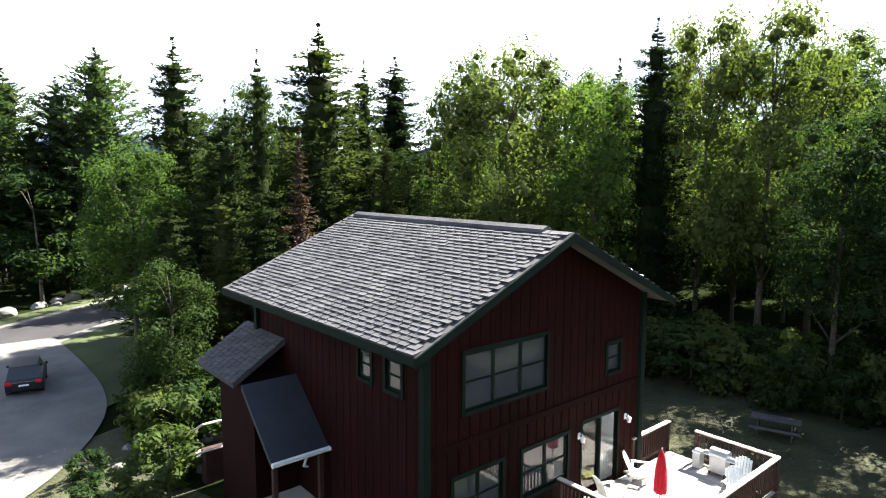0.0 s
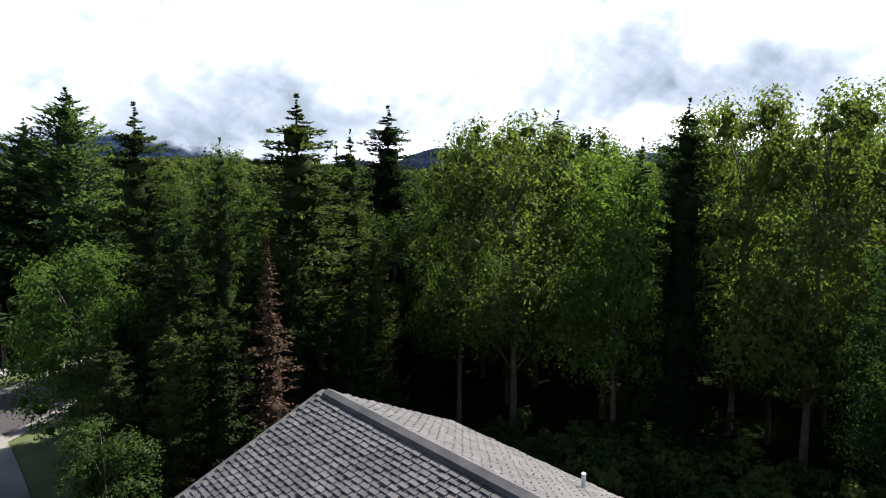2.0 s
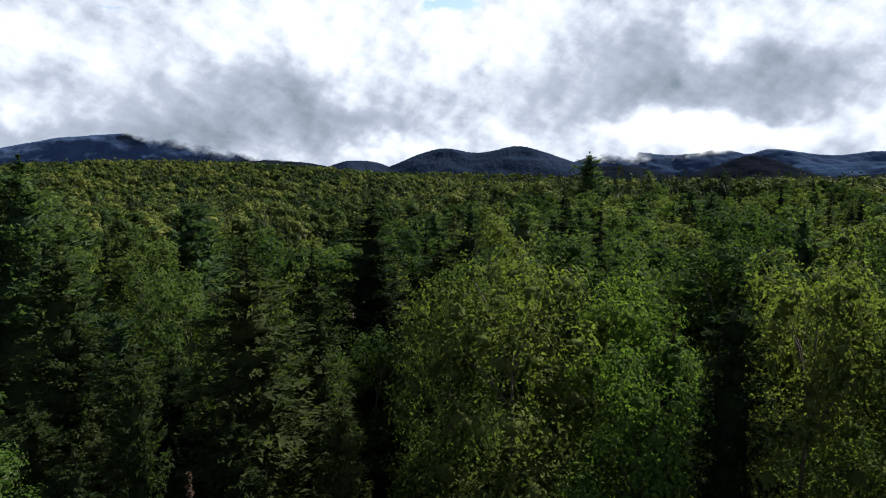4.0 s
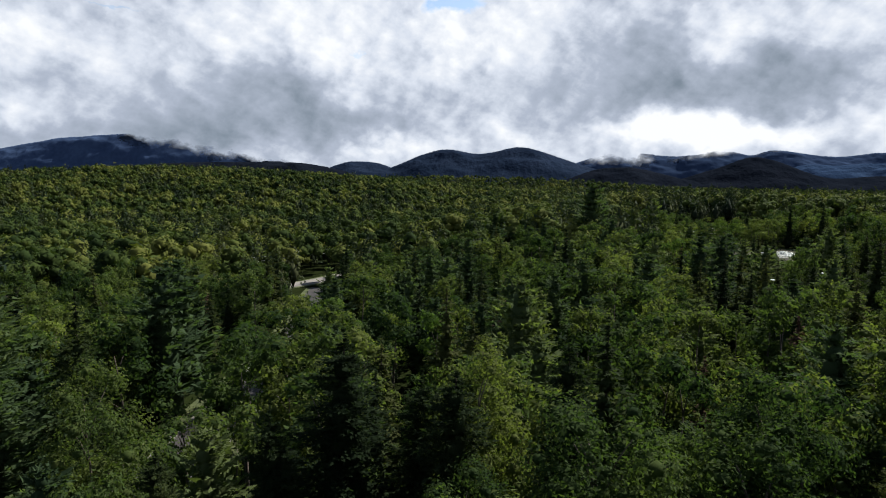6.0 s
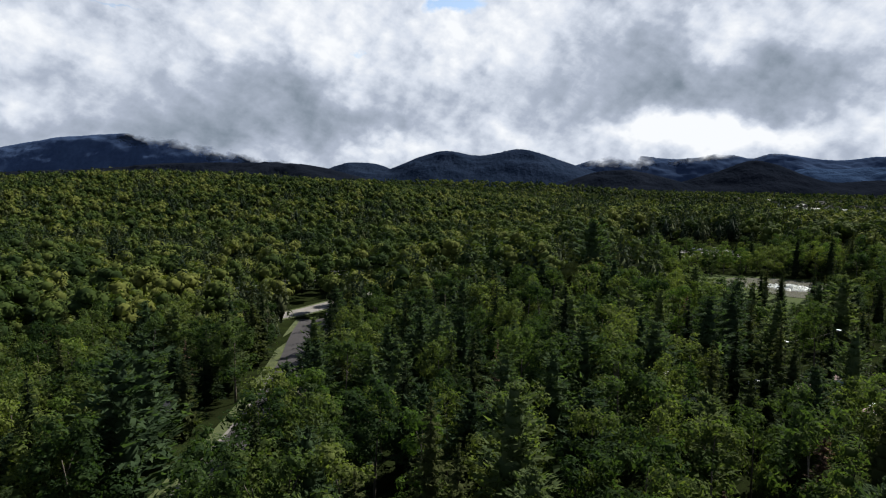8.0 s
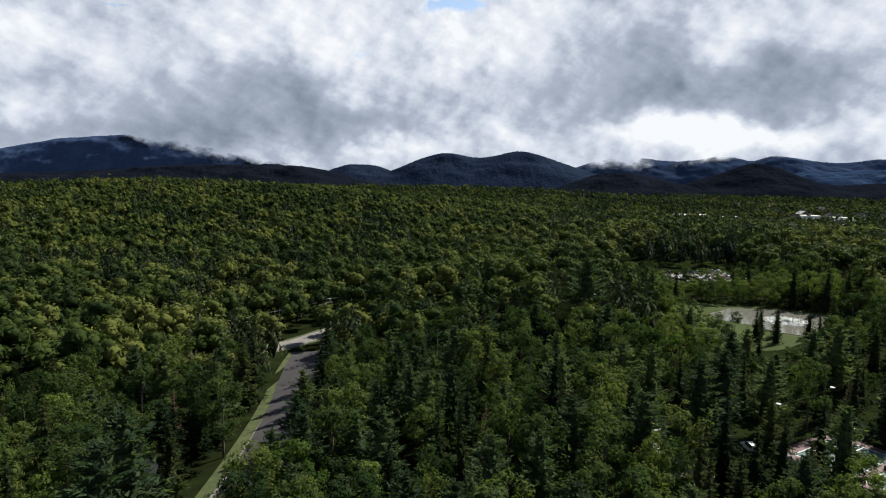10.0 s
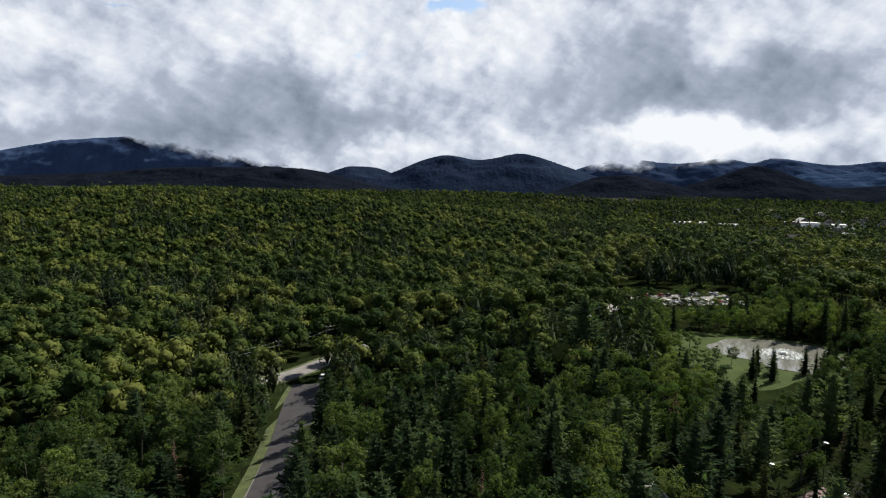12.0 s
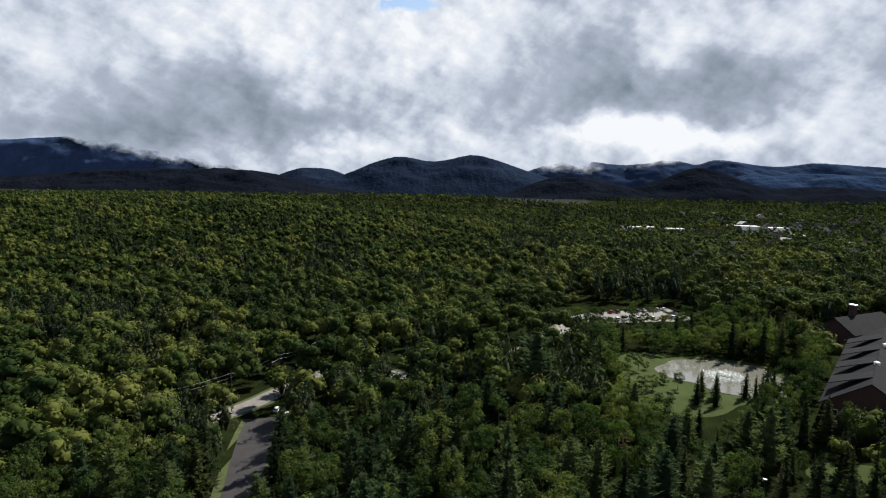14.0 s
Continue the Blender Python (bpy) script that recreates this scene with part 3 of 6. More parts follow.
def low_growth(x, y):
    """Young, low wood: before the pond, before the car park and by the lane."""
    w = 1.0 - 0.62 * bell(x, y, 62, 170, 26, 22) - 0.72 * bell(x, y, 64, 268, 34, 20) - 0.3 * bell(x, y, 46, 110, 22, 16) - 0.3 * bell(x, y, -52, 215, 14, 14)
    return np.clip(w, 0.3, 1.0)


def tree(kind, x, y, top=None, wide=1.0, pick=None):
    """A tree of that kind on the ground, its tip at height top."""
    pool = KINDS[kind]
    tm, cm = pool[int(tree_rng.integers(len(pool))) if pick is None else pick]
    g = float(H(x, y)) - 0.05
    s = (top - g) / HEIGHT[kind] * (1.05 if kind in ("broad_near", "yellow_near") else 1.0) if top else tree_rng.uniform(0.8, 1.12) * float(low_growth(x, y))
    label, cat, name = WORDS[kind.split("_")[0]]
    ob = thing(name, Matrix.Translation((x, y, g)) @ Matrix.Rotation(tree_rng.uniform(0, 6.28), 4, "Z"), label, cat, "forest trees")
    ob.scale = (s * wide, s * wide, s)
    put("trunk", tm, ob)
    put("crown", cm, ob)
    return ob


# Trees that stand out one by one: kind, x, y, height of the tip, width.
SINGLE = [("spruce_near", -11.2, 32.5, 18.1, 1.3), ("spruce_near", -10.6, 50.1, 19.6, 1.25), ("pine_near", -42.0, 55.2, 22.2, 1.2), ("pine_near", -46.8, 55.5, 19.5, 1.0),
          ("spruce_near", -12.4, 27.0, 15.6, 0.5), ("dead_near", -9.9, 25.8, 11.7, 1.1), ("broad_near", -0.3, 35.0, 17.4, 0.95), ("broad_near", -3.4, 36.5, 16.6, 0.7),
          ("yellow_near", 4.7, 38.0, 16.0, 0.85), ("yellow_near", 4.5, 32.1, 14.5, 0.85), ("spruce_near", 7.1, 31.2, 17.5, 0.8), ("spruce_near", 5.6, 33.4, 16.0, 0.65),
          ("broad_near", 12.6, 31.0, 18.1, 0.8), ("broad_near", 9.8, 32.2, 18.0, 0.72), ("broad_near", 22.5, 45.5, 19.6, 0.9), ("broad_near", 16.3, 34.0, 16.8, 0.85),
          ("spruce_near", -21.4, 34.7, 18.1, 1.0), ("spruce_near", -9.5, 36.0, 16.7, 0.75), ("spruce_near", 2.4, 51.5, 19.3, 0.9), ("broad_near", -17.0, 38.0, 15.6, 0.75),
          ("pine_mid", 15.7, 186.0, 28.8, 1.25), ("pine_mid", 34.5, 200.0, 24.6, 0.8), ("pine_mid", -45.8, 86.4, 18.0, 1.1), ("pine_mid", -49.4, 95.9, 17.5, 1.15),
          ("yellow_near", -19.5, 27.0, 10.9, 0.95), ("broad_near", 20.6, 41.0, 16.4, 0.9), ("spruce_near", -16.2, 29.8, 11.5, 0.9), ("spruce_near", -16.8, 33.5, 13.5, 0.9),
          ("spruce_near", -7.6, 29.2, 9.0, 0.8), ("spruce_near", -14.2, 24.0, 7.5, 0.9), ("spruce_near", -13.9, 28.4, 12.5, 0.85), ("spruce_near", -7.4, 33.0, 12.0, 0.8),
          ("pine_near", -51.5, 50.0, 20.0, 1.1), ("pine_near", -55.0, 58.0, 21.0, 1.1), ("spruce_near", -46.5, 51.5, 15.0, 1.0), ("spruce_near", -49.0, 62.0, 17.0, 1.0),
          ("spruce_near", -36.0, 60.0, 16.5, 1.0), ("broad_near", -28.5, 52.0, 15.5, 0.9), ("spruce_near", -58.0, 50.0, 17.0, 1.0), ("spruce_near", -15.0, 33.2, 13.5, 0.9),
          ("broad_near", 13.2, 24.4, 12.0, 0.9), ("broad_near", 17.2, 25.6, 14.0, 1.0), ("broad_near", 18.4, 20.4, 11.5, 1.0), ("broad_near", 22.0, 23.5, 14.0, 1.1),
          ("pine_mid", -1.0, 82.0, 18.8, 1.0), ("pine_mid", -2.7, 101.0, 16.0, 1.0), ("pine_mid", 7.3, 132.0, 18.2, 1.1), ("pine_mid", -26.4, 154.3, 12.7, 1.1), ("pine_mid", -6.2, 93.5, 13.4, 1.0)]
SINGLE += [("spruce_near", -14.6, 26.3, 11.0, 1.0), ("spruce_near", -12.6, 23.2, 9.0, 0.9), ("spruce_near", -10.4, 29.6, 12.5, 0.9), ("spruce_near", -16.6, 26.0, 8.5, 0.9),
           ("spruce_near", -11.2, 24.2, 9.5, 1.0), ("broad_near", -13.4, 20.4, 6.0, 1.1), ("spruce_near", -14.4, 22.4, 8.5, 1.0), ("spruce_near", -13.2, 25.2, 13.0, 0.75), ("spruce_near", -13.0, 36.5, 15.5, 0.9)]
for row in SINGLE:
    tree(*row)


def clear(x, y):
    """True where no tree of the wood may stand."""
    a, b = (x - 1.73) * 0.667 + (y - 12.39) * 0.745, -(x - 1.73) * 0.745 + (y - 12.39) * 0.667
    if -6.5 < a < 11 and -9 < b < 11.5:
        return True
    s, w = (x - 5) * 0.667 + (y - 14) * 0.745, (y - 14) * 0.667 - (x - 5) * 0.745
    if -4 < s < 16 and abs(w) < 6 or -6 < x < 14 and y < 26 or x >= 14 and y < 21:
        return True
    if x < -14 and y < 29 or x < -23 and y < 46 or (x + 8.5) ** 2 + (y - 22.5) ** 2 < 16:
        return True
    if x * x + (y + 4) ** 2 < 200 or (-27 < x < -8 and -30 < y < 22):
        return True
    if np.min(np.hypot(road_line[:, 0] - x, road_line[:, 1] - y)) < 6.5 + 1.5 * (y > 140):
        return True
    if np.min(np.hypot(cross_line[:, 0] - x, cross_line[:, 1] - y)) < 6:
        return True
    if ((x - 73) / 29) ** 2 + ((y - 221) / 26.5) ** 2 < 1 or ((x - 56) / 17) ** 2 + ((y - 222) / 30) ** 2 < 1:
        return True
    if ((x - 58) / 19) ** 2 + ((y - 194) / 15) ** 2 < 1:
        return True
    if 40 < x < 98 and 286 < y < 336:
        return True
    if -1 < (x - 55.5) * 0.64 - (y - 142.5) * 0.77 < 35 and -18 < (x - 55.5) * 0.77 + (y - 142.5) * 0.64 < 1 or abs(x - 23.5 + (y - 131) * 0.25) < 4.3 and abs(y - 131) < 11 or 30 < x < 44 and 122 < y < 136:
        return True
    p, q = (x - 86.5) * 0.835 - (y - 182) * 0.55, (x - 86.5) * 0.55 + (y - 182) * 0.835
    if -5 < p < 26 and -6 < q < 84 or 120 < x < 165 and 240 < y < 285:
        return True
    return False


def in_view(x, y, spread=0.86, back=35):
    """Within the wedge ahead of the path, with a margin."""
    px, py = x - 1, y + back
    f, s = -0.14 * px + 0.99 * py, 0.99 * px + 0.14 * py
    return f > 0 and abs(s) < spread * f


placed = []


def scatter(n, r0, r1, gap, kinds, weights, seed, spread, back):
    rng = np.random.default_rng(seed)
    grid = {}
    for x, y in placed:
        grid.setdefault((int(x // 6), int(y // 6)), []).append((x, y))
    made = 0
    for _ in range(n):
        r = math.sqrt(rng.uniform(r0 * r0, r1 * r1))
        a = rng.uniform(-1.0, 1.0) + 0.14
        x, y = 1 - r * math.sin(a), 12 + r * math.cos(a)
        if not in_view(x, y, spread, back) or clear(x, y) or -8 < x < 9 and y < 33.5:
            continue
        c = (int(x // 6), int(y // 6))
        if any((x - u) ** 2 + (y - w) ** 2 < gap * gap for i in (-1, 0, 1) for j in (-1, 0, 1) for u, w in grid.get((c[0] + i, c[1] + j), ())):
            continue
        grid.setdefault(c, []).append((x, y))
        placed.append((x, y))
        # conifers on one side, broad leaves on the other, mixed in patches
        w = np.array(weights) * (np.array([2.2, 1.3, 0.45, 0.6, 1]) if x > -6 else np.array([0.35, 0.5, 1.6, 1.3, 1]) if len(kinds) == 4 else np.array([1.2, 0.9, 0.8, 1.4, 1]))[:len(kinds)]
        kind = str(rng.choice(kinds, p=w / w.sum()))
        if x > -4 and y < 48 and kind[:4] in ("spru", "pine") and rng.uniform() < 0.75:
            kind = kind.replace("spruce", "broad").replace("pine", "yellow")
        elif noise.noise(Vector((x * 0.02, y * 0.02, 3))) > 0.38 and kind.startswith("broad"):
            kind = kind.replace("broad", "spruce")
        if -48 < x < 86 and 92 < y < 190 and kind[:4] in ("broa", "yell") and rng.uniform() < 0.4:
            kind = "pine_mid" if rng.uniform() < 0.85 else "spruce_mid"
        g = float(H(x, y))
        low = g + HEIGHT[kind] * rng.uniform(0.55, 0.84) if y < 46 else g + 20 * rng.uniform(0.6, 0.85) if kind == "pine_mid" else None
        tree(kind, x, y, low, rng.uniform(0.85, 1.2))
        made += 1
    return made


placed += [(row[1], row[2]) for row in SINGLE]
scatter(420, 12, 42, 3.5, ["broad_near", "yellow_near", "spruce_near", "pine_near"], [0.34, 0.1, 0.46, 0.1], 3, 0.95, 18)
scatter(3600, 41, 172, 4.9, ["broad_mid", "yellow_mid", "spruce_mid", "pine_mid", "dead_mid"], [0.42, 0.08, 0.34, 0.14, 0.02], 4, 0.86, 35)


# unseen woods added behind and beside the clearing, cutting skylight; too many to count
def rim_wood(name, kind, mat, share, seed):
    rim = np.random.default_rng(seed)
    vs, fs, n0 = [], [], 0
    for _ in range(share):
        a, d = rim.uniform(0.62, 2 * math.pi - 0.95), rim.uniform(21, 48)
        x, y, tall = 1 + d * math.sin(a), 6 + d * math.cos(a), rim.uniform(13, 18)
        if y > 27 or x < -8 and y > -16 or min((x - u) ** 2 + (y - w) ** 2 for u, w in placed) < 10:
            continue
        placed.append((x, y))
        me = KINDS[kind][int(rim.integers(len(KINDS[kind])))][1]
        co = np.empty(len(me.vertices) * 3, np.float32)
        me.vertices.foreach_get("co", co)
        tri = np.empty(len(me.polygons) * 3, np.int32)
        me.loops.foreach_get("vertex_index", tri)
        s_ = tall / HEIGHT[kind]
        vs.append(co.reshape(-1, 3) * np.array([s_ * 1.15, s_ * 1.15, s_]) + np.array([x, y, float(H(x, y))]))
        fs.append(tri.reshape(-1, 3) + n0)
        n0 += len(vs[-1])
    tagged(new(name, mesh_np(name, np.concatenate(vs), np.concatenate(fs), mat)), "unseen dense green wood added round the clearing to block skylight", "forest", kind="stuff")


rim_wood("surrounding_forest", "broad_mid", M_LEAF, 90, 44)
rim_wood("surrounding_conifers", "spruce_mid", M_NEEDLE, 60, 45)


def pond_wood(x, y):
    return (36 < x) & (x < 112) & (172 < y) & (y < 291)


# the young wood round the pond, tree by tree
KINDS["young_mid"], HEIGHT["young_mid"] = KINDS["broad_mid"] + KINDS["yellow_mid"][:1], 15
WORDS["young"] = ("young green broad-leaved tree in the wood round the pond", "tree", "young_tree")
pond_rng = np.random.default_rng(41)
pond_trees = []
for _ in range(2600):
    x, y = pond_rng.uniform(36, 112), pond_rng.uniform(172, 291)
    if clear(x, y) or any((x - u) ** 2 + (y - w) ** 2 < 17 for u, w in pond_trees + placed[-400:]):
        continue
    if 256 < y < 291 and 42 < x < 100 and pond_rng.uniform() < 0.62:
        continue
    pond_trees.append((x, y))
    kind = str(pond_rng.choice(["young_mid", "spruce_mid"], p=[0.74, 0.26]))
    tree(kind, x, y, wide=pond_rng.uniform(0.9, 1.15) * float(low_growth(x, y)) ** -0.6)
for x, y, tall in [(64, 202, 8.5), (68.5, 203.5, 8), (77, 204, 8.5), (82, 205, 7), (61, 197, 9), (66, 196.5, 8), (85.5, 206, 9)]:
    tree("spruce_mid", x, y, top=float(H(x, y)) + tall, wide=1.15)
for x, y, tall in [(52, 226, 5.5), (57, 216, 4), (59.5, 209, 5.5), (48, 205, 6)]:
    tree("young_mid", x, y, top=float(H(x, y)) + tall, wide=1.3)


def far_wood(name, seed, r0, r1, n, size, per, leaf, label, lobes=5, near=False, half=0.86):
    """Woods too far off to count: one mesh of many small lobed crowns, and one of pointed ones."""
    rng = np.random.default_rng(seed)
    r = np.sqrt(rng.uniform(r0 * r0, r1 * r1, n))
    a = rng.uniform(-half, half, n) + 0.14
    x, y = 1 - r * np.sin(a), 12 + r * np.cos(a)
    keep = (np.hypot((x - 250) / 75, (y - 945) / 26) > 1) & (np.hypot((x - 440) / 70, (y - 1030) / 45) > 1)
    keep &= (np.hypot((x - 210) / 270, (y - 2450) / 760) > 1) & (np.hypot((x + 2050) / 420, (y - 2550) / 200) > 1)
    if near:
        keep &= ~(np.array([clear(u, w) for u, w in zip(x, y)]) | pond_wood(x, y))
    x, y = x[keep], y[keep]
    patchy = np.array([noise.noise(Vector((u * 0.012, w * 0.012, 3))) for u, w in zip(x, y)])
    con = rng.uniform(0, 1, len(x)) < np.clip(0.3 + 0.9 * patchy + 0.15 * (x > 0) + 0.25 * ((x > -48) & (x < 34) & (y < 215)), 0.05, 0.9)
    for kind, mat in ((False, M_FARWOOD), (True, M_FARNEEDLE)):
        px, py = x[con == kind], y[con == kind]
        m = len(px)
        tall = size * rng.uniform(0.6, 1.3, m) * low_growth(px, py)
        if kind:
            k = np.sqrt(rng.uniform(0, 1, (m, per)))
            th = rng.uniform(0, math.tau, (m, per))
            w = 0.20 * k + 0.01
            pos = np.stack([np.cos(th) * w, np.sin(th) * w, 1.08 - 0.85 * k], -1)
            out = np.stack([np.cos(th), np.sin(th), np.full_like(th, 0.55)], -1)
        else:
            lc = rng.normal(0, 1, (m, lobes, 3))
            lc /= np.linalg.norm(lc, axis=2)[..., None]
            lc[..., 2] = np.abs(lc[..., 2])
            lc = lc * np.array([0.17, 0.17, 0.24]) + np.array([0, 0, 0.52])
            pick = rng.integers(0, lobes, (m, per))
            d = rng.normal(0, 1, (m, per, 3))
            d[..., 2] = np.abs(d[..., 2]) * 0.9 - 0.15
            d /= np.linalg.norm(d, axis=2)[..., None]
            pos = np.take_along_axis(lc, pick[..., None], 1) + d * rng.uniform(0.11, 0.19, (m, per, 1))
            out = d + np.array([0, 0, 0.25])
        c = pos * tall[:, None, None] + np.stack([px, py, H(px, py)], -1)[:, None]
        v, f = leaf_faces(rng, c.reshape(-1, 3), out.reshape(-1, 3), leaf * np.repeat(tall / size, per), 0.3)
        if kind:
            cv, cf = cores(rng, np.stack([px, py, H(px, py) + 0.42 * tall], -1), tall * 0.1, (OCT_V, OCT_F), 2.9)
        else:
            mid = (lc * tall[:, None, None] + np.stack([px, py, H(px, py)], -1)[:, None]).reshape(-1, 3)
            cv, cf = cores(rng, mid, np.repeat(tall * (0.125 if near else 0.14), lobes), (ICO_V, ICO_F) if near else (OCT_V, OCT_F), 0.9)
        nm = name if not kind else name.replace("forest", "conifers")
        own = rng.uniform(0, 1, m)
        tones = np.concatenate([np.repeat(own, per), np.repeat(own, len(cf) // m)])
        tagged(new(nm, leaves_and_cores(nm, v, f, cv, cf, mat, tones)), label if not kind else label.replace("forest", "conifer forest"), "forest", kind="stuff")


far_wood("middle_forest", 20, 168, 420, 4400, 15, 125, 0.47, "dense mixed forest canopy in mottled greens", 5, True)
far_wood("distant_forest", 21, 415, 900, 11000, 15, 32, 0.85, "dense mixed forest canopy in mottled greens", 3)
far_wood("hillside_forest", 22, 890, 1900, 13500, 15, 11, 1.6, "dense green forest on a far hillside", 2)
far_wood("horizon_forest", 23, 1850, 4000, 8500, 17, 9, 3.6, "hazy dark forest plain reaching to the hills", 2)
# low growth along the edge of the clearing and of the verge
edge = np.random.default_rng(8)
for k in range(150):
    if k < 95:
        t = edge.uniform(-0.9, 1.5)
        d = edge.uniform(13.5, 18)
        x, y = 1.7 + d * math.sin(t) * 0.95, 14 + d * math.cos(t)
    else:
        x, y = edge.uniform(-15, -6), edge.uniform(18, 32)
    if np.min(np.hypot(road_line[:, 0] - x, road_line[:, 1] - y)) > 6.5:
        tree("shrub_near", x, y, wide=edge.uniform(0.8, 1.5))


for x, y, tall in [(-11.5, 17.6, 3.2), (-10.4, 15.2, 2.8), (-12.6, 19.4, 3.4), (-9.6, 12.6, 2.4), (-13.4, 15.4, 1.6), (-11.4, 12.8, 1.7), (13.4, 15.8, 2.2), (14.6, 18.4, 3.0), (12.2, 13.0, 1.6)]:
    tree("shrub_near", x, y, float(H(x, y)) + 0.65 * tall, 1.2)


# ---- mountains ----
def mountain(name, y0, depth, humps, label, mat=M_MOUNT, x0=-5000, x1=5000, nx=430, ny=58, seed=1, rough=0.10):
    """A wooded range: humps are centre, half widths to either side and height above the plain."""
    xs, ys = np.linspace(x0, x1, nx), np.linspace(-1, 1, ny)
    gx, gk = np.meshgrid(xs, ys)
    top = np.zeros_like(gx)
    for c, wl, wr, h in humps:
        top += (h * np.exp(-np.abs((gx - c) / np.where(gx < c, wl, wr)) ** 1.9)) ** 4
    top = top ** 0.25
    wob = np.array([noise.fractal(Vector((a / 240 + seed * 7, b * 2.6, seed)), 1.0, 2.0, 5) for a, b in zip(gx.ravel(), gk.ravel())]).reshape(gx.shape)
    rag = np.random.default_rng(seed).normal(0, 1.0, gx.shape)
    off_ridge = np.clip(np.abs(gk) * 4, 0.12, 1)
    z = -20 + top * (np.clip(1 - np.abs(gk) ** 1.4, 0, 1)) * (1 + rough * wob * off_ridge) + 9 * wob * off_ridge * (top > 8) + rag
    i = np.arange(ny - 1)[:, None] * nx + np.arange(nx - 1)[None]
    f = np.stack([i, i + 1, i + nx + 1, i + nx], -1).reshape(-1, 4)
    ob = new(name, mesh_np(name, np.stack([gx, y0 + gk * depth, z], -1).reshape(-1, 3), f, mat, True))
    return tagged(ob, label, "mountain", kind="structure")


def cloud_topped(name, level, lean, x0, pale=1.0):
    """A mountain with blue haze put into its colour, its top lost in cloud above a level that leans along x."""
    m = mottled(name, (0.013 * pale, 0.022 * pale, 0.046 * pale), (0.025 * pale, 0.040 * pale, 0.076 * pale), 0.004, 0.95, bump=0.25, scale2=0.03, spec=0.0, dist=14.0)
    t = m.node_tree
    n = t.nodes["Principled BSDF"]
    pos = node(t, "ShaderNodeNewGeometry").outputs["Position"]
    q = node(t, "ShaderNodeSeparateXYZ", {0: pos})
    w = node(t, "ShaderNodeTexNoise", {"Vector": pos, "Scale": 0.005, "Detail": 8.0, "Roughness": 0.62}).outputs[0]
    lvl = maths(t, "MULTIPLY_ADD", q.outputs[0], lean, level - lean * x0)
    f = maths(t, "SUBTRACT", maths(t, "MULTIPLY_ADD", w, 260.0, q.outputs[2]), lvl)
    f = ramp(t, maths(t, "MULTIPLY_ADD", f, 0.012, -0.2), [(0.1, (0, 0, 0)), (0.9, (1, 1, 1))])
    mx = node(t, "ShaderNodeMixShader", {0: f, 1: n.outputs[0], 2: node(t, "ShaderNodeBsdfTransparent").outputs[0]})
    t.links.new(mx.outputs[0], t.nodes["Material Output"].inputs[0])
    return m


mountain("mountain_middle", 4150, 420, [(-596, 457, 396, 246), (-151, 805, 328, 221), (-72, 370, 477, 247), (132, 332, 638, 154)], "double-humped forested mountain with blue haze in its dark colour", x0=-1500, x1=1700, seed=2)
mountain("mountain_low", 4300, 320, [(-1277, 327, 398, 176), (-1100, 253, 254, 142)], "small wooded hill between higher mountains, blue haze in its colour", x0=-2100, x1=-400, seed=8, nx=260)
mountain("mountain_left", 4480, 300, [(-3827, 1328, 707, 288), (-3310, 1161, 1393, 334), (-3035, 1108, 824, 307), (-2573, 850, 902, 313), (-2136, 492, 868, 224)], "mountain with its summit in cloud, blue haze in its dark colour", cloud_topped("cloud_topped_mountain", 385, -0.18, -3000, 1.7), x0=-6500, x1=-400, seed=3, rough=0.08)
mountain("mountain_right", 4550, 260, [(562, 503, 152, 252), (688, 205, 525, 254), (1208, 625, 159, 248), (1340, 258, 277, 267), (1617, 272, 558, 276), (2234, 870, 382, 246), (2507, 508, 1720, 255)], "far mountain range under low cloud, blue haze in its colour", cloud_topped("misty_mountain", 262, 0.075, 600, 1.25), x0=-300, x1=6000, seed=4)
mountain("mountain_ridge", 4250, 260, [(1719, 309, 305, 163), (2054, 636, 359, 178), (2301, 378, 1781, 182)], "low ridge under the far mountains, blue haze in its colour", M_RANGE, x0=1000, x1=5500, seed=9, nx=360)
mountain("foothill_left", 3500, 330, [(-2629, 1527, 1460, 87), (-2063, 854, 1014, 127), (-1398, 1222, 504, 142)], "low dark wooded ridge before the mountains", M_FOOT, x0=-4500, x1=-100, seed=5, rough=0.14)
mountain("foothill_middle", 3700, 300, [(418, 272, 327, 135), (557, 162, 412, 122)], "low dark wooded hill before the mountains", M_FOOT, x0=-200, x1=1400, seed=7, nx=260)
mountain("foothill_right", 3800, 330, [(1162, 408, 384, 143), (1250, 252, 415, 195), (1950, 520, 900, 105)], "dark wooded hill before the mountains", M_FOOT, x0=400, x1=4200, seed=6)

# ---- the house ----
HOUSE = Matrix.Translation((1.73, 12.39, 0)) @ Matrix.Rotation(math.atan2(0.745, 0.667), 4, "Z")
house = thing("house", HOUSE, "dark red wooden house with green trim and grey shingle roof", "house")
HW, RZ, EZ, EAVE = 3.93, 8.17, 6.08, 4.63
SL = math.atan2(RZ - EZ, EAVE)
YF, YB = 0.5, 8.5


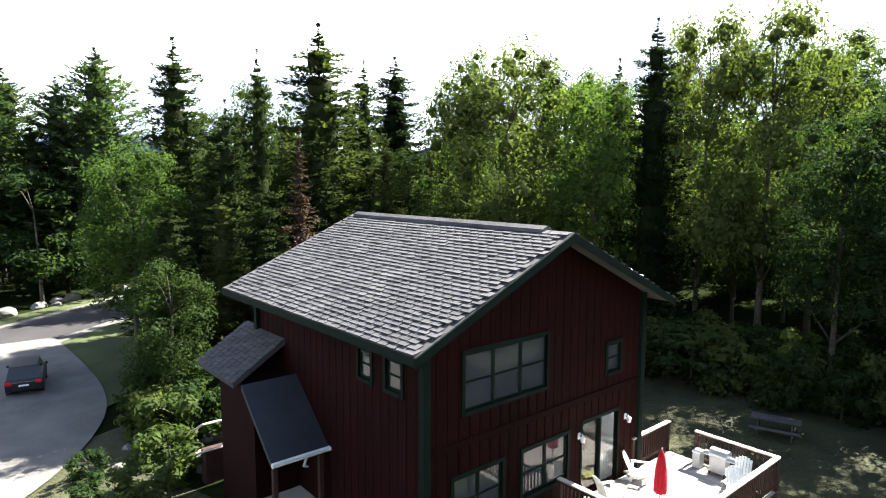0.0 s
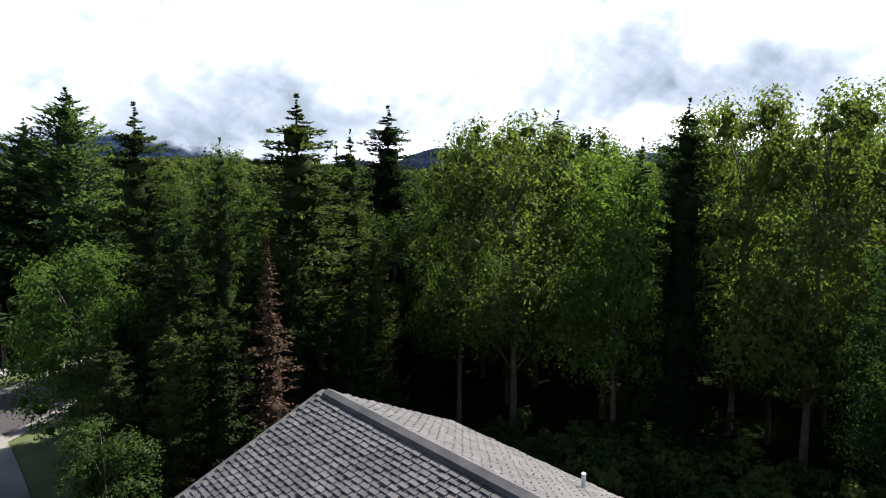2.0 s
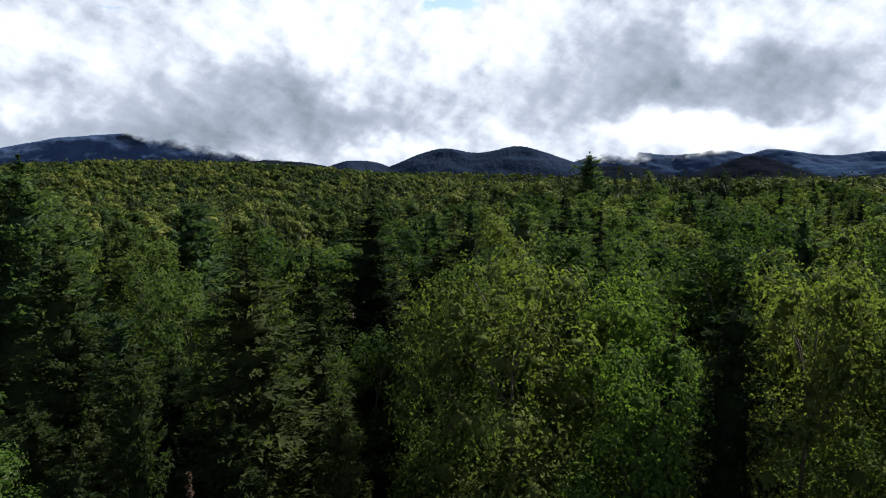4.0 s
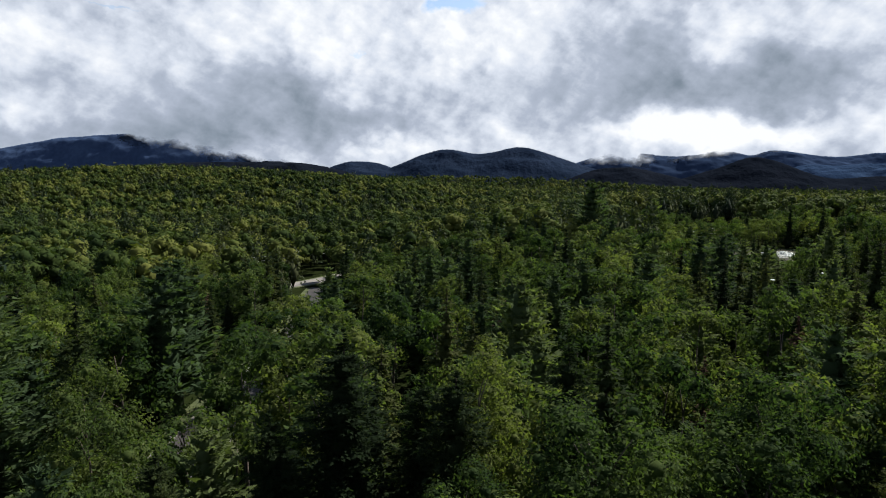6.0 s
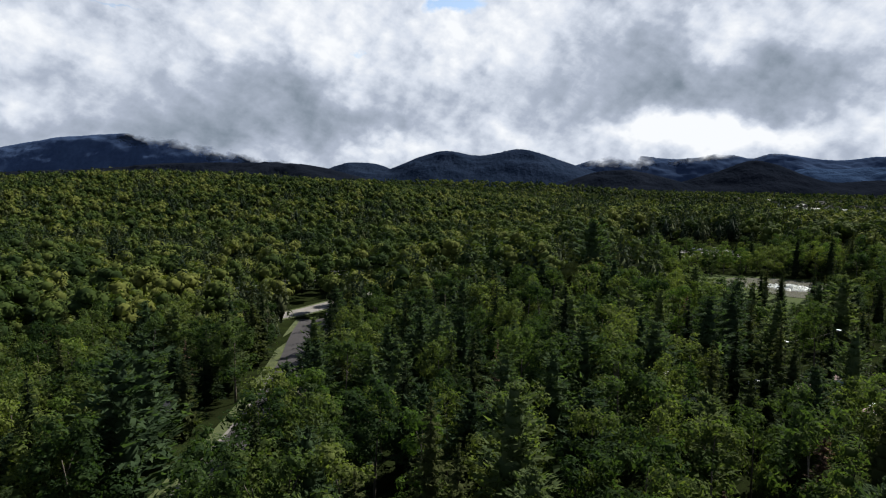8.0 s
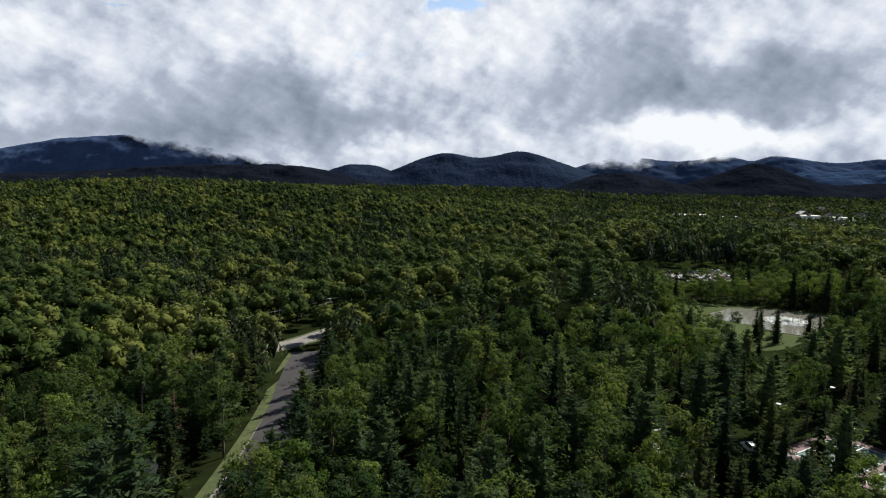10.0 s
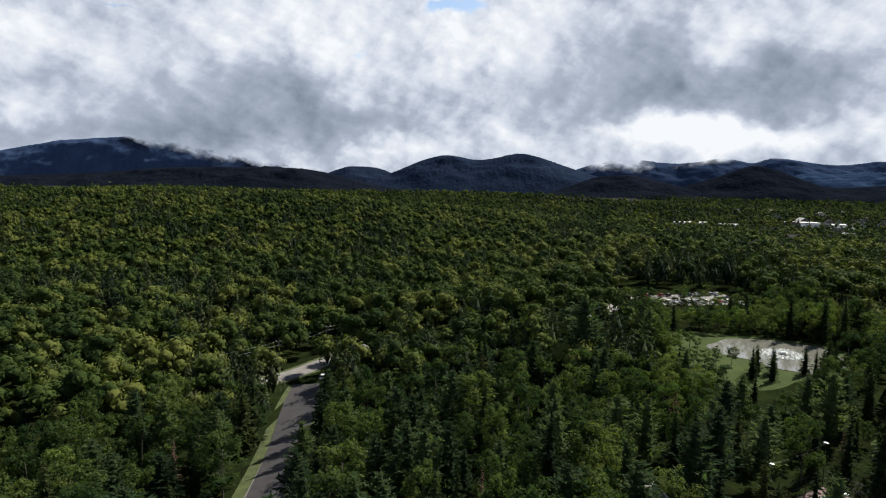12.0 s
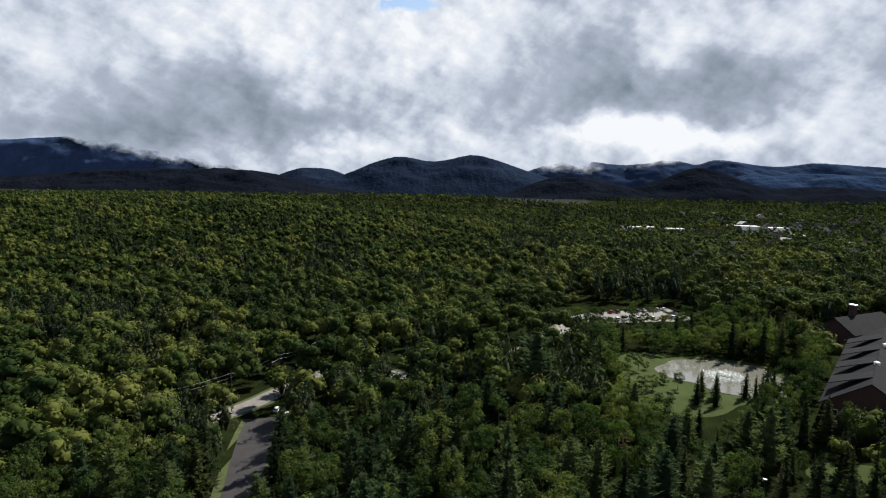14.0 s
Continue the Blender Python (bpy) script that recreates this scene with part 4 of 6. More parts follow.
def wall_face(name, outline, holes, axis, a, b):
    """A wall with holes (x0, x1, z0, z1) through it, built of upright strips."""
    bm = bmesh.new()
    xs = sorted({p for h in holes for p in h[:2]} | {p[0] for p in outline})
    low = min(p[1] for p in outline)
    tops = sorted((p for p in outline if p[1] > low + 0.5), key=lambda p: p[0])

    def top(x):
        for (x0, z0), (x1, z1) in zip(tops, tops[1:]):
            if x0 - 1e-6 <= x <= x1 + 1e-6:
                return z0 + (z1 - z0) * (x - x0) / max(1e-6, x1 - x0)
    for x0, x1 in zip(xs, xs[1:]):
        cuts = sorted((h[2], h[3]) for h in holes if h[0] <= x0 + 1e-6 and h[1] >= x1 - 1e-6)
        z = low
        for c0, c1 in cuts:
            prism([(x0, z), (x1, z), (x1, c0), (x0, c0)], axis, a, b, bm)
            z = c1
        prism([(x0, z), (x1, z), (x1, top(x1)), (x0, top(x0))], axis, a, b, bm)
    bmesh.ops.remove_doubles(bm, verts=bm.verts[:], dist=0.0005)
    return part(name, bm, M_RED, house)


under = RZ - 0.12
slope = lambda x: under - abs(x) * math.tan(SL)
gable = [(-HW, -0.6), (HW, -0.6), (HW, slope(HW)), (0, under), (-HW, slope(HW))]
FRONT = [(-2.85, -0.17, 4.4, 5.68), (2.34, 2.94, 4.2, 4.98), (-0.96, 0.72, 1.8, 2.95), (-3.15, -1.66, 1.8, 2.95), (1.3, 2.95, 1.08, 3.03)]
LEFT = [(1.3, 1.85, 4.82, 5.5), (2.46, 2.95, 4.82, 5.5)]
wall_face("wall_front", gable, FRONT, "y", YF, YF + 0.18)
wall_face("wall_back", gable, [], "y", YB - 0.18, YB)
wall_face("wall_side", [(YF + 0.18, -0.6), (YB - 0.18, -0.6), (YB - 0.18, slope(HW)), (YF + 0.18, slope(HW))], LEFT, "x", -HW, -HW + 0.18)
wall_face("wall_side", [(YF + 0.18, -0.6), (YB - 0.18, -0.6), (YB - 0.18, slope(HW)), (YF + 0.18, slope(HW))], [], "x", HW - 0.18, HW)
part("upper_floor", box(-HW + 0.18, HW - 0.18, YF + 0.18, YB - 0.18, 3.5, 3.7), M_DARKROOM, house)
part("lower_floor", box(-HW + 0.18, HW - 0.18, YF + 0.18, YB - 0.18, 0.8, 1.0), M_DARKROOM, house)


def roof_deck(sign):
    o = [(0, RZ), (sign * EAVE, EZ), (sign * EAVE, EZ - 0.13), (0, RZ - 0.13)]
    return prism(o, "y", -0.1, 9.45)


roof = part("roof", roof_deck(-1), M_UNDER, house, "grey asphalt shingle roof with a ridge vent")
roof_back = part("roof_slope", roof_deck(1), M_UNDER, roof)


def beam(x0, x1, y0, y1, z0, z1, mat=M_GREEN, name="trim_board", parent=None, bevel=0.012):
    return part(name, box(x0, x1, y0, y1, z0, z1, bevel), mat, parent or house)


# corner boards, frieze and barge boards
for x in (-HW, HW):
    for y in (YF, YB):
        sx, sy = (1 if x > 0 else -1), (1 if y > 4 else -1)
        beam(x - 0.09 + sx * 0.02, x + 0.09 + sx * 0.02, y - 0.09 + sy * 0.02, y + 0.09 + sy * 0.02, -0.6, slope(HW) - 0.03, name="corner_board")
for sign in (-1, 1):
    for y in (-0.13, 9.45):
        o = [(sign * 0.0, RZ - 0.02), (sign * (EAVE + 0.02), EZ - 0.02), (sign * (EAVE + 0.02), EZ - 0.22), (0, RZ - 0.22)]
        part("barge_board", prism(o, "y", y, y + 0.03), M_GREEN, house)
    beam(sign * (EAVE + 0.015) - 0.015, sign * (EAVE + 0.015) + 0.015, -0.1, 9.45, EZ - 0.2, EZ - 0.015, name="fascia_board")
beam(-HW - 0.02, HW + 0.02, YF - 0.035, YF, 3.62, 3.8, M_RED, "belt_board")


def window(x0, x1, z0, z1, lights, label, wall="front"):
    """A green-trimmed window with sashes, panes and a half-drawn blind, in its opening."""
    w = x1 - x0
    m = Matrix.Translation((x0, YF, z0)) if wall == "front" else Matrix.Translation((-HW, x1, z0)) @ Matrix.Rotation(-math.pi / 2, 4, "Z")
    h = z1 - z0
    fr = bmesh.new()
    for a in (box(-0.09, 0, -0.035, 0.1, -0.09, h + 0.09, 0), box(w, w + 0.09, -0.035, 0.1, -0.09, h + 0.09, 0), box(0, w, -0.035, 0.1, h, h + 0.09, 0), box(0, w, -0.05, 0.1, -0.09, 0, 0)):
        me = bpy.data.meshes.new("tmp")
        a.to_mesh(me)
        fr.from_mesh(me)
        a.free()
        bpy.data.meshes.remove(me)
    win = part("window", fr, M_GREEN, house, label, m)
    lw = w / lights
    for i in range(lights):
        a, b = i * lw, (i + 1) * lw
        sash = bmesh.new()
        for r in ((a, a + 0.045, 0, h), (b - 0.045, b, 0, h), (a + 0.045, b - 0.045, 0, 0.05), (a + 0.045, b - 0.045, h - 0.05, h), (a + 0.045, b - 0.045, h * 0.5 - 0.02, h * 0.5 + 0.02)):
            box(r[0], r[1], 0.02, 0.07, r[2], r[3], 0, sash)
        part("sash", sash, M_GREEN, win)
        gl = part("pane", box(a + 0.045, b - 0.045, 0.042, 0.048, 0.05, h - 0.05), M_GLASS, win)
        gl.visible_shadow = False
        part("blind", box(a + 0.05, b - 0.05, 0.11, 0.118, h * 0.52, h - 0.02), M_BLIND, win, "grey half-drawn blind")
    return win


window(*FRONT[0], 3, "triple sash window with half-drawn blinds")
window(*FRONT[1], 1, "small sash window")
window(*FRONT[2], 2, "double sash window")
window(*FRONT[3], 2, "double sash window")
for hole in LEFT:
    window(*hole, 1, "small upstairs window", "side")
door = part("sliding_door", box(1.3, 2.95, YF - 0.03, YF + 0.12, 3.03, 3.13), M_GREEN, house, "glass sliding door with a pale curtain")
for x in (1.26, 2.08, 2.95):
    part("door_stile", box(x, x + 0.07, YF - 0.03, YF + 0.1, 1.05, 3.03, 0.008), M_GREEN, door)
for a, b in ((1.33, 2.08), (2.15, 2.95)):
    g = part("pane", box(a, b, YF + 0.04, YF + 0.046, 1.1, 3.03), M_CLEAR, door)
    g.visible_shadow = False
cur = bmesh.new()
o = [(2.18 + k * 0.06, YF + 0.1 + 0.03 * (k % 2)) for k in range(13)]
prism(o + [(x, y + 0.012) for x, y in o[::-1]], "z", 1.1, 3.0, cur)
part("curtain", cur, M_CURTAIN, door, "pale hanging curtain")

# ridge vent, flue and pipe
part("ridge_vent", prism([(-0.2, RZ - 0.05), (-0.17, RZ + 0.03), (0, RZ + 0.11), (0.17, RZ + 0.03), (0.2, RZ - 0.05)], "y", 0.7, 9.1), M_SHINGLE, roof)


def flue(x, y):
    z = RZ - abs(x) * math.tan(SL)
    f = part("flue", box(x - 0.3, x + 0.3, y - 0.3, y + 0.3, z - 0.2, z + 0.2, 0.02), M_METALROOF, house, "dark chimney box with a pale metal cap")
    part("flue_plate", box(x - 0.36, x + 0.36, y - 0.36, y + 0.36, z + 0.2, z + 0.235, 0.01), M_STEEL, f)
    part("flue_pipe", tube([(x, y, z + 0.22), (x, y, z + 0.36)], [0.11, 0.11], 16), M_STEEL, f)
    part("flue_cap", tube([(x, y, z + 0.36), (x, y, z + 0.4), (x, y, z + 0.43)], [0.17, 0.17, 0.05], 16), M_STEEL, f)


flue(3.8, 0.95)
part("vent_pipe", tube([(3.5, 3.2, 6.3), (3.5, 3.2, 7.0)], [0.055, 0.055], 10), M_WHITE, house, "white plastic vent pipe")

# upright battens on the board walls
bat_rng = np.random.default_rng(4)


def battens(holes, a, b, top, place, low=-0.5, gap=0.31):
    n = int((b - a) / gap)
    for i in range(1, n):
        x = a + i * (b - a) / n
        cuts = sorted((h[2] - 0.1, h[3] + 0.1) for h in holes if h[0] - 0.12 < x < h[1] + 0.12)
        z = low
        for c0, c1 in cuts + [(top(x), None)]:
            if c0 - z > 0.15:
                part("batten", place(x - 0.022, x + 0.022, z, c0), M_RED, house)
            z = c1


battens(FRONT, -HW, HW, lambda x: min(3.6, slope(x)), lambda x0, x1, z0, z1: box(x0, x1, YF - 0.009, YF, z0, z1))
battens(FRONT, -HW, HW, lambda x: slope(x) - 0.06, lambda x0, x1, z0, z1: box(x0, x1, YF - 0.009, YF, z0, z1), 3.82)
battens(LEFT, YF, YB, lambda x: slope(HW) - 0.06, lambda x0, x1, z0, z1: box(-HW - 0.009, -HW, x0, x1, z0, z1))

# entry porch with a steep dark front roof and a shingled lean-to behind it
porch = part("entry_porch", box(-5.2, -HW, 6.05, 8.4, -0.6, 3.9), M_RED, house, "red entry bay with two small roofs")
part("porch_roof", prism([(4.4, 2.62), (6.1, 4.1), (6.1, 3.98), (4.46, 2.52)], "x", -5.5, -HW - 0.02), M_METALROOF, porch, "dark steep sheet roof")
part("gutter", prism([(4.3, 2.62), (4.42, 2.62), (4.42, 2.52), (4.36, 2.5), (4.3, 2.54)], "x", -5.5, -3.6), M_WHITE, porch, "white gutter")
part("downpipe", tube([(-4.6, 4.36, 2.52), (-4.6, 4.5, 2.25), (-4.4, 4.7, 2.1)], [0.035] * 3, 8), M_WHITE, porch)
for x in (-5.35, -4.1):
    part("porch_post", box(x - 0.06, x + 0.06, 4.5, 4.62, -0.6, 2.6, 0.01), M_RAIL, porch)
part("porch_floor", box(-5.5, -HW, 4.4, 6.05, 0.75, 0.9, 0.01), M_DECK, porch)
lean_deck = part("lean_to_roof", prism([(-5.45, 3.95), (-HW, 4.9), (-HW, 4.78), (-5.45, 3.83)], "y", 6.75, 9.5), M_UNDER, porch)
steps = part("entry_steps", box(-5.3, -4.0, 9.6, 10.0, -0.6, 1.0, 0.01), M_RAIL, porch, "dark stair with pale treads and rails")
for i in range(5):
    part("tread", box(-5.3, -4.0, 10.0 + 0.27 * i, 10.3 + 0.27 * i, 0.78 - 0.18 * i, 0.83 - 0.18 * i, 0.01), M_CAP, steps)
for z0 in (1.85, 1.0):
    part("stair_rail", tube([(-5.35, 9.6, z0 + 0.05), (-5.35, 11.4, z0 - 0.9)], [0.04, 0.04], 6), M_CAP, steps)
    part("stair_rail", tube([(-4.0, 9.6, z0 + 0.05), (-5.35, 9.6, z0 + 0.05)], [0.04, 0.04], 6), M_CAP, steps)


# wall lamps beside the sliding door
def wall_lamp(x, z):
    lamp = thing("wall_lamp", HOUSE @ Matrix.Translation((x, YF, z)), "white outdoor lantern fixed to the red wall", "lamp", "wall lamps")
    part("back_plate", box(-0.06, 0.06, -0.025, 0, -0.1, 0.1, 0.01), M_WHITE, lamp)
    part("arm", tube([(0, -0.02, 0.05), (0, -0.14, 0.08), (0, -0.16, 0.02)], [0.012] * 3, 6), M_WHITE, lamp)
    part("shade", tube([(0, -0.16, 0.04), (0, -0.16, -0.02), (0, -0.16, -0.16)], [0.03, 0.09, 0.06], 10), M_WHITE, lamp)


for x, z in ((1.2, 2.75), (3.3, 2.75)):
    wall_lamp(x, z)

# ---- deck ----
DX0, DX1, DY0, DY1, DZ = 0.2, 5.7, -2.75, 0.42, 1.05
deck = thing("deck", HOUSE, "sunlit weathered wooden deck on dark posts", "deck", kind="structure")
board_me = None
for i in range(39):
    x = DX0 + i * 0.141
    if board_me is None:
        board_me = part("deck_board", box(0, 0.133, DY0, DY1, DZ - 0.035, DZ, 0.004), M_DECK, deck, m=Matrix.Translation((x, 0, 0))).data
    else:
        put("deck_board", board_me, deck, Matrix.Translation((x, 0, 0)))
for y in (DY0 + 0.02, -1.2, DY1 - 0.06):
    part("joist", box(DX0, DX1, y, y + 0.05, DZ - 0.22, DZ - 0.036), M_RAIL, deck)
for x in (DX0 + 0.05, 2.9, DX1 - 0.15):
    for y in (DY0 + 0.03, -0.9):
        part("deck_post", box(x, x + 0.1, y + 0.06, y + 0.16, -0.5, DZ - 0.2), M_RAIL, deck)
bal_me = None


def railing(a, b, solid=False):
    """Posts, balusters and a pale cap from a to b on the deck."""
    global bal_me
    a, b = Vector((*a, 0)), Vector((*b, 0))
    d = b - a
    m = HOUSE @ Matrix.Translation(a + Vector((0, 0, DZ))) @ Matrix.Rotation(math.atan2(d.y, d.x), 4, "Z")
    L = d.length
    r = thing("deck_railing", m, "dark stained deck railing with a pale top board", "railing", "deck railings")
    part("cap", box(-0.05, L + 0.05, -0.075, 0.075, 0.9, 0.94, 0.006), M_CAP, r, "pale top board")
    for z in (0.1, 0.82):
        part("rail", box(0.045, L - 0.045, -0.02, 0.02, z, z + 0.07), M_RAIL, r)
    for x in (0, L):
        part("post", box(x - 0.045, x + 0.045, -0.045, 0.045, -0.02, 0.9, 0.005), M_RAIL, r)
    n = int(L / 0.115)
    for i in range(1, n):
        if bal_me is None:
            bal_me = part("baluster", box(-0.018, 0.018, -0.018, 0.018, 0.1, 0.85), M_RAIL, r, m=Matrix.Translation((i * L / n, 0, 0))).data
        else:
            put("baluster", bal_me, r, Matrix.Translation((i * L / n, 0, 0)))
    if solid:
        part("skirt", box(0.05, L - 0.05, 0.02, 0.04, -1.2, 0.85), M_RAIL, r)


railing((3.75, 0.5), (DX1, 0.5), True)
railing((DX1 - 0.03, -0.44), (DX1 - 0.03, DY0 + 0.04))
railing((DX1 - 0.1, DY0 + 0.04), (DX0 + 0.1, DY0 + 0.04))
railing((DX0 + 0.03, DY0 + 0.15), (DX0 + 0.03, 0.3))


def adirondack(x, y, turn):
    c = thing("garden_chair", HOUSE @ Matrix.Translation((x, y, DZ)) @ Matrix.Rotation(radians(turn), 4, "Z") @ Matrix.Scale(0.86, 4), "white slatted garden armchair on the deck", "chair", "deck chairs")
    tilt = Matrix.Translation((0, 0.28, 0.24)) @ Matrix.Rotation(radians(-24), 4, "X")
    for i in range(6):
        w = -0.3 + i * 0.102
        top = 0.78 + 0.13 * math.sin((i + 0.5) / 6 * math.pi)
        part("back_slat", box(w, w + 0.092, -0.012, 0.012, 0, top, 0.008, m=tilt), M_WHITE, c)
    for i in range(5):
        part("seat_slat", box(-0.29, 0.29, -0.3 + i * 0.115, -0.2 + i * 0.115, 0.36 - i * 0.028, 0.38 - i * 0.028, 0.005), M_WHITE, c)
    for s in (-1, 1):
        part("arm", box(s * 0.37 - 0.075, s * 0.37 + 0.075, -0.36, 0.36, 0.55, 0.575, 0.01), M_WHITE, c)
        part("leg", box(s * 0.34 - 0.02, s * 0.34 + 0.02, -0.32, -0.22, 0, 0.55, 0.006), M_WHITE, c)
        part("leg", box(s * 0.34 - 0.02, s * 0.34 + 0.02, 0.25, 0.34, 0, 0.55, 0.006), M_WHITE, c)
        part("side_rail", prism([(-0.32, 0.28), (-0.32, 0.36), (0.62, 0.12), (0.62, 0.0)], "x", s * 0.3 - 0.015, s * 0.3 + 0.015), M_WHITE, c)
    return c


adirondack(3.35, 0.0, 28)
adirondack(4.95, -2.05, -78)
adirondack(4.3, -2.35, -40)
adirondack(1.7, -0.2, 70)


def umbrella(x, y):
    u = thing("garden_umbrella", HOUSE @ Matrix.Translation((x, y, DZ)) @ Matrix.Scale(0.86, 4), "closed red garden umbrella on a dark pole", "umbrella")
    part("pole", tube([(0, 0, 0), (0, 0, 2.25)], [0.02, 0.02], 10), M_BLACK, u)
    bm = bmesh.new()
    rings = []
    prof = [(0.62, 0.17), (0.66, 0.21), (1.0, 0.2), (1.5, 0.17), (1.9, 0.12), (2.12, 0.07), (2.2, 0.015)]
    for z, r in prof:
        rings.append([bm.verts.new(((r * (1 + 0.16 * math.cos(8 * a + z))) * math.cos(a), (r * (1 + 0.16 * math.cos(8 * a + z))) * math.sin(a), z)) for a in np.linspace(0, math.tau, 32, endpoint=False)])
    for a, b in zip(rings, rings[1:]):
        for k in range(32):
            bm.faces.new((a[k], a[(k + 1) % 32], b[(k + 1) % 32], b[k]))
    part("canopy", bm, M_UMB, u, "folded red canvas", smooth=True)
    part("tie", tube([(0.2, 0, 1.2), (0, 0.2, 1.2), (-0.2, 0, 1.2), (0, -0.2, 1.2), (0.2, 0, 1.2)], [0.012] * 5, 5), M_UMB, u)
    part("finial", tube([(0, 0, 2.2), (0, 0, 2.26), (0, 0, 2.3)], [0.02, 0.03, 0.005], 8), M_CAP, u)
    part("base", tube([(0, 0, 0), (0, 0, 0.05), (0, 0, 0.09)], [0.24, 0.24, 0.05], 16), M_BLACK, u)


umbrella(2.35, -1.2)
grill = thing("gas_grill", HOUSE @ Matrix.Translation((5.36, -1.3, DZ)) @ Matrix.Rotation(radians(-90), 4, "Z") @ Matrix.Scale(0.8, 4), "grey enamelled gas grill with a closed lid", "grill")
part("cabinet", box(-0.34, 0.34, -0.24, 0.24, 0.12, 0.78, 0.02), M_GREY, grill)
part("lid", prism([(-0.27, 0.8), (-0.27, 0.95), (-0.16, 1.1), (0.12, 1.12), (0.27, 0.98), (0.27, 0.8)], "x", -0.38, 0.38), M_GREY, grill, "rounded grey lid")
part("lid_handle", tube([(-0.25, -0.33, 0.92), (0.25, -0.33, 0.92)], [0.015, 0.015], 8), M_STEEL, grill)
for s in (-1, 1):
    part("side_shelf", box(s * 0.56 - 0.17, s * 0.56 + 0.17, -0.24, 0.24, 0.79, 0.82, 0.008), M_GREY, grill)
    part("wheel", tube([(s * 0.3, -0.2, 0.09), (s * 0.36, -0.2, 0.09)], [0.09, 0.09], 12), M_RUBBER, grill)
    part("wheel", tube([(s * 0.3, 0.2, 0.09), (s * 0.36, 0.2, 0.09)], [0.09, 0.09], 12), M_RUBBER, grill)
cool = thing("cooler_box", HOUSE @ Matrix.Translation((5.38, -0.66, DZ)) @ Matrix.Scale(0.85, 4), "pale grey cooler box beside the grill", "cooler")
part("body", box(-0.2, 0.2, -0.16, 0.16, 0.0, 0.62, 0.03), M_GREY, cool)
part("lid", box(-0.22, 0.22, -0.18, 0.18, 0.62, 0.7, 0.02), M_WHITE, cool)
mat = thing("seat_cushion", HOUSE @ Matrix.Translation((2.45, 0.05, DZ)) @ Matrix.Rotation(0.4, 4, "Z"), "flat yellow-green cushion lying on the deck", "cushion")
part("pad", box(-0.26, 0.26, -0.22, 0.22, 0, 0.08, 0.03), M_TRAY, mat)
part("button", tube([(0, 0, 0.075), (0, 0, 0.09)], [0.04, 0.03], 10), M_BLACK, mat)


def picnic_table(x, y, turn):
    p = thing("picnic_table", Matrix.Translation((x, y, float(H(x, y)))) @ Matrix.Rotation(radians(turn), 4, "Z"), "weathered dark wooden picnic table on the grass", "table")
    for i in range(5):
        part("top_board", box(-0.95, 0.95, -0.37 + i * 0.15, -0.23 + i * 0.15, 0.71, 0.75, 0.006), M_OLDWOOD, p)
    for s in (-1, 1):
        for i in range(2):
            y0 = s * 0.68 - 0.14 + i * 0.145
            part("bench_board", box(-0.95, 0.95, y0, y0 + 0.135, 0.42, 0.46, 0.006), M_OLDWOOD, p)
        for e in (-0.65, 0.65):
            part("leg", prism([(s * 0.25, 0.71), (s * 0.35, 0.71), (s * 0.72, 0), (s * 0.6, 0)], "x", e - 0.02, e + 0.02), M_OLDWOOD, p)
    for e in (-0.7, 0.7):
        part("cross_beam", box(e - 0.02, e + 0.02, -0.8, 0.8, 0.34, 0.42), M_OLDWOOD, p)


picnic_table(9.7, 20.6, -25)


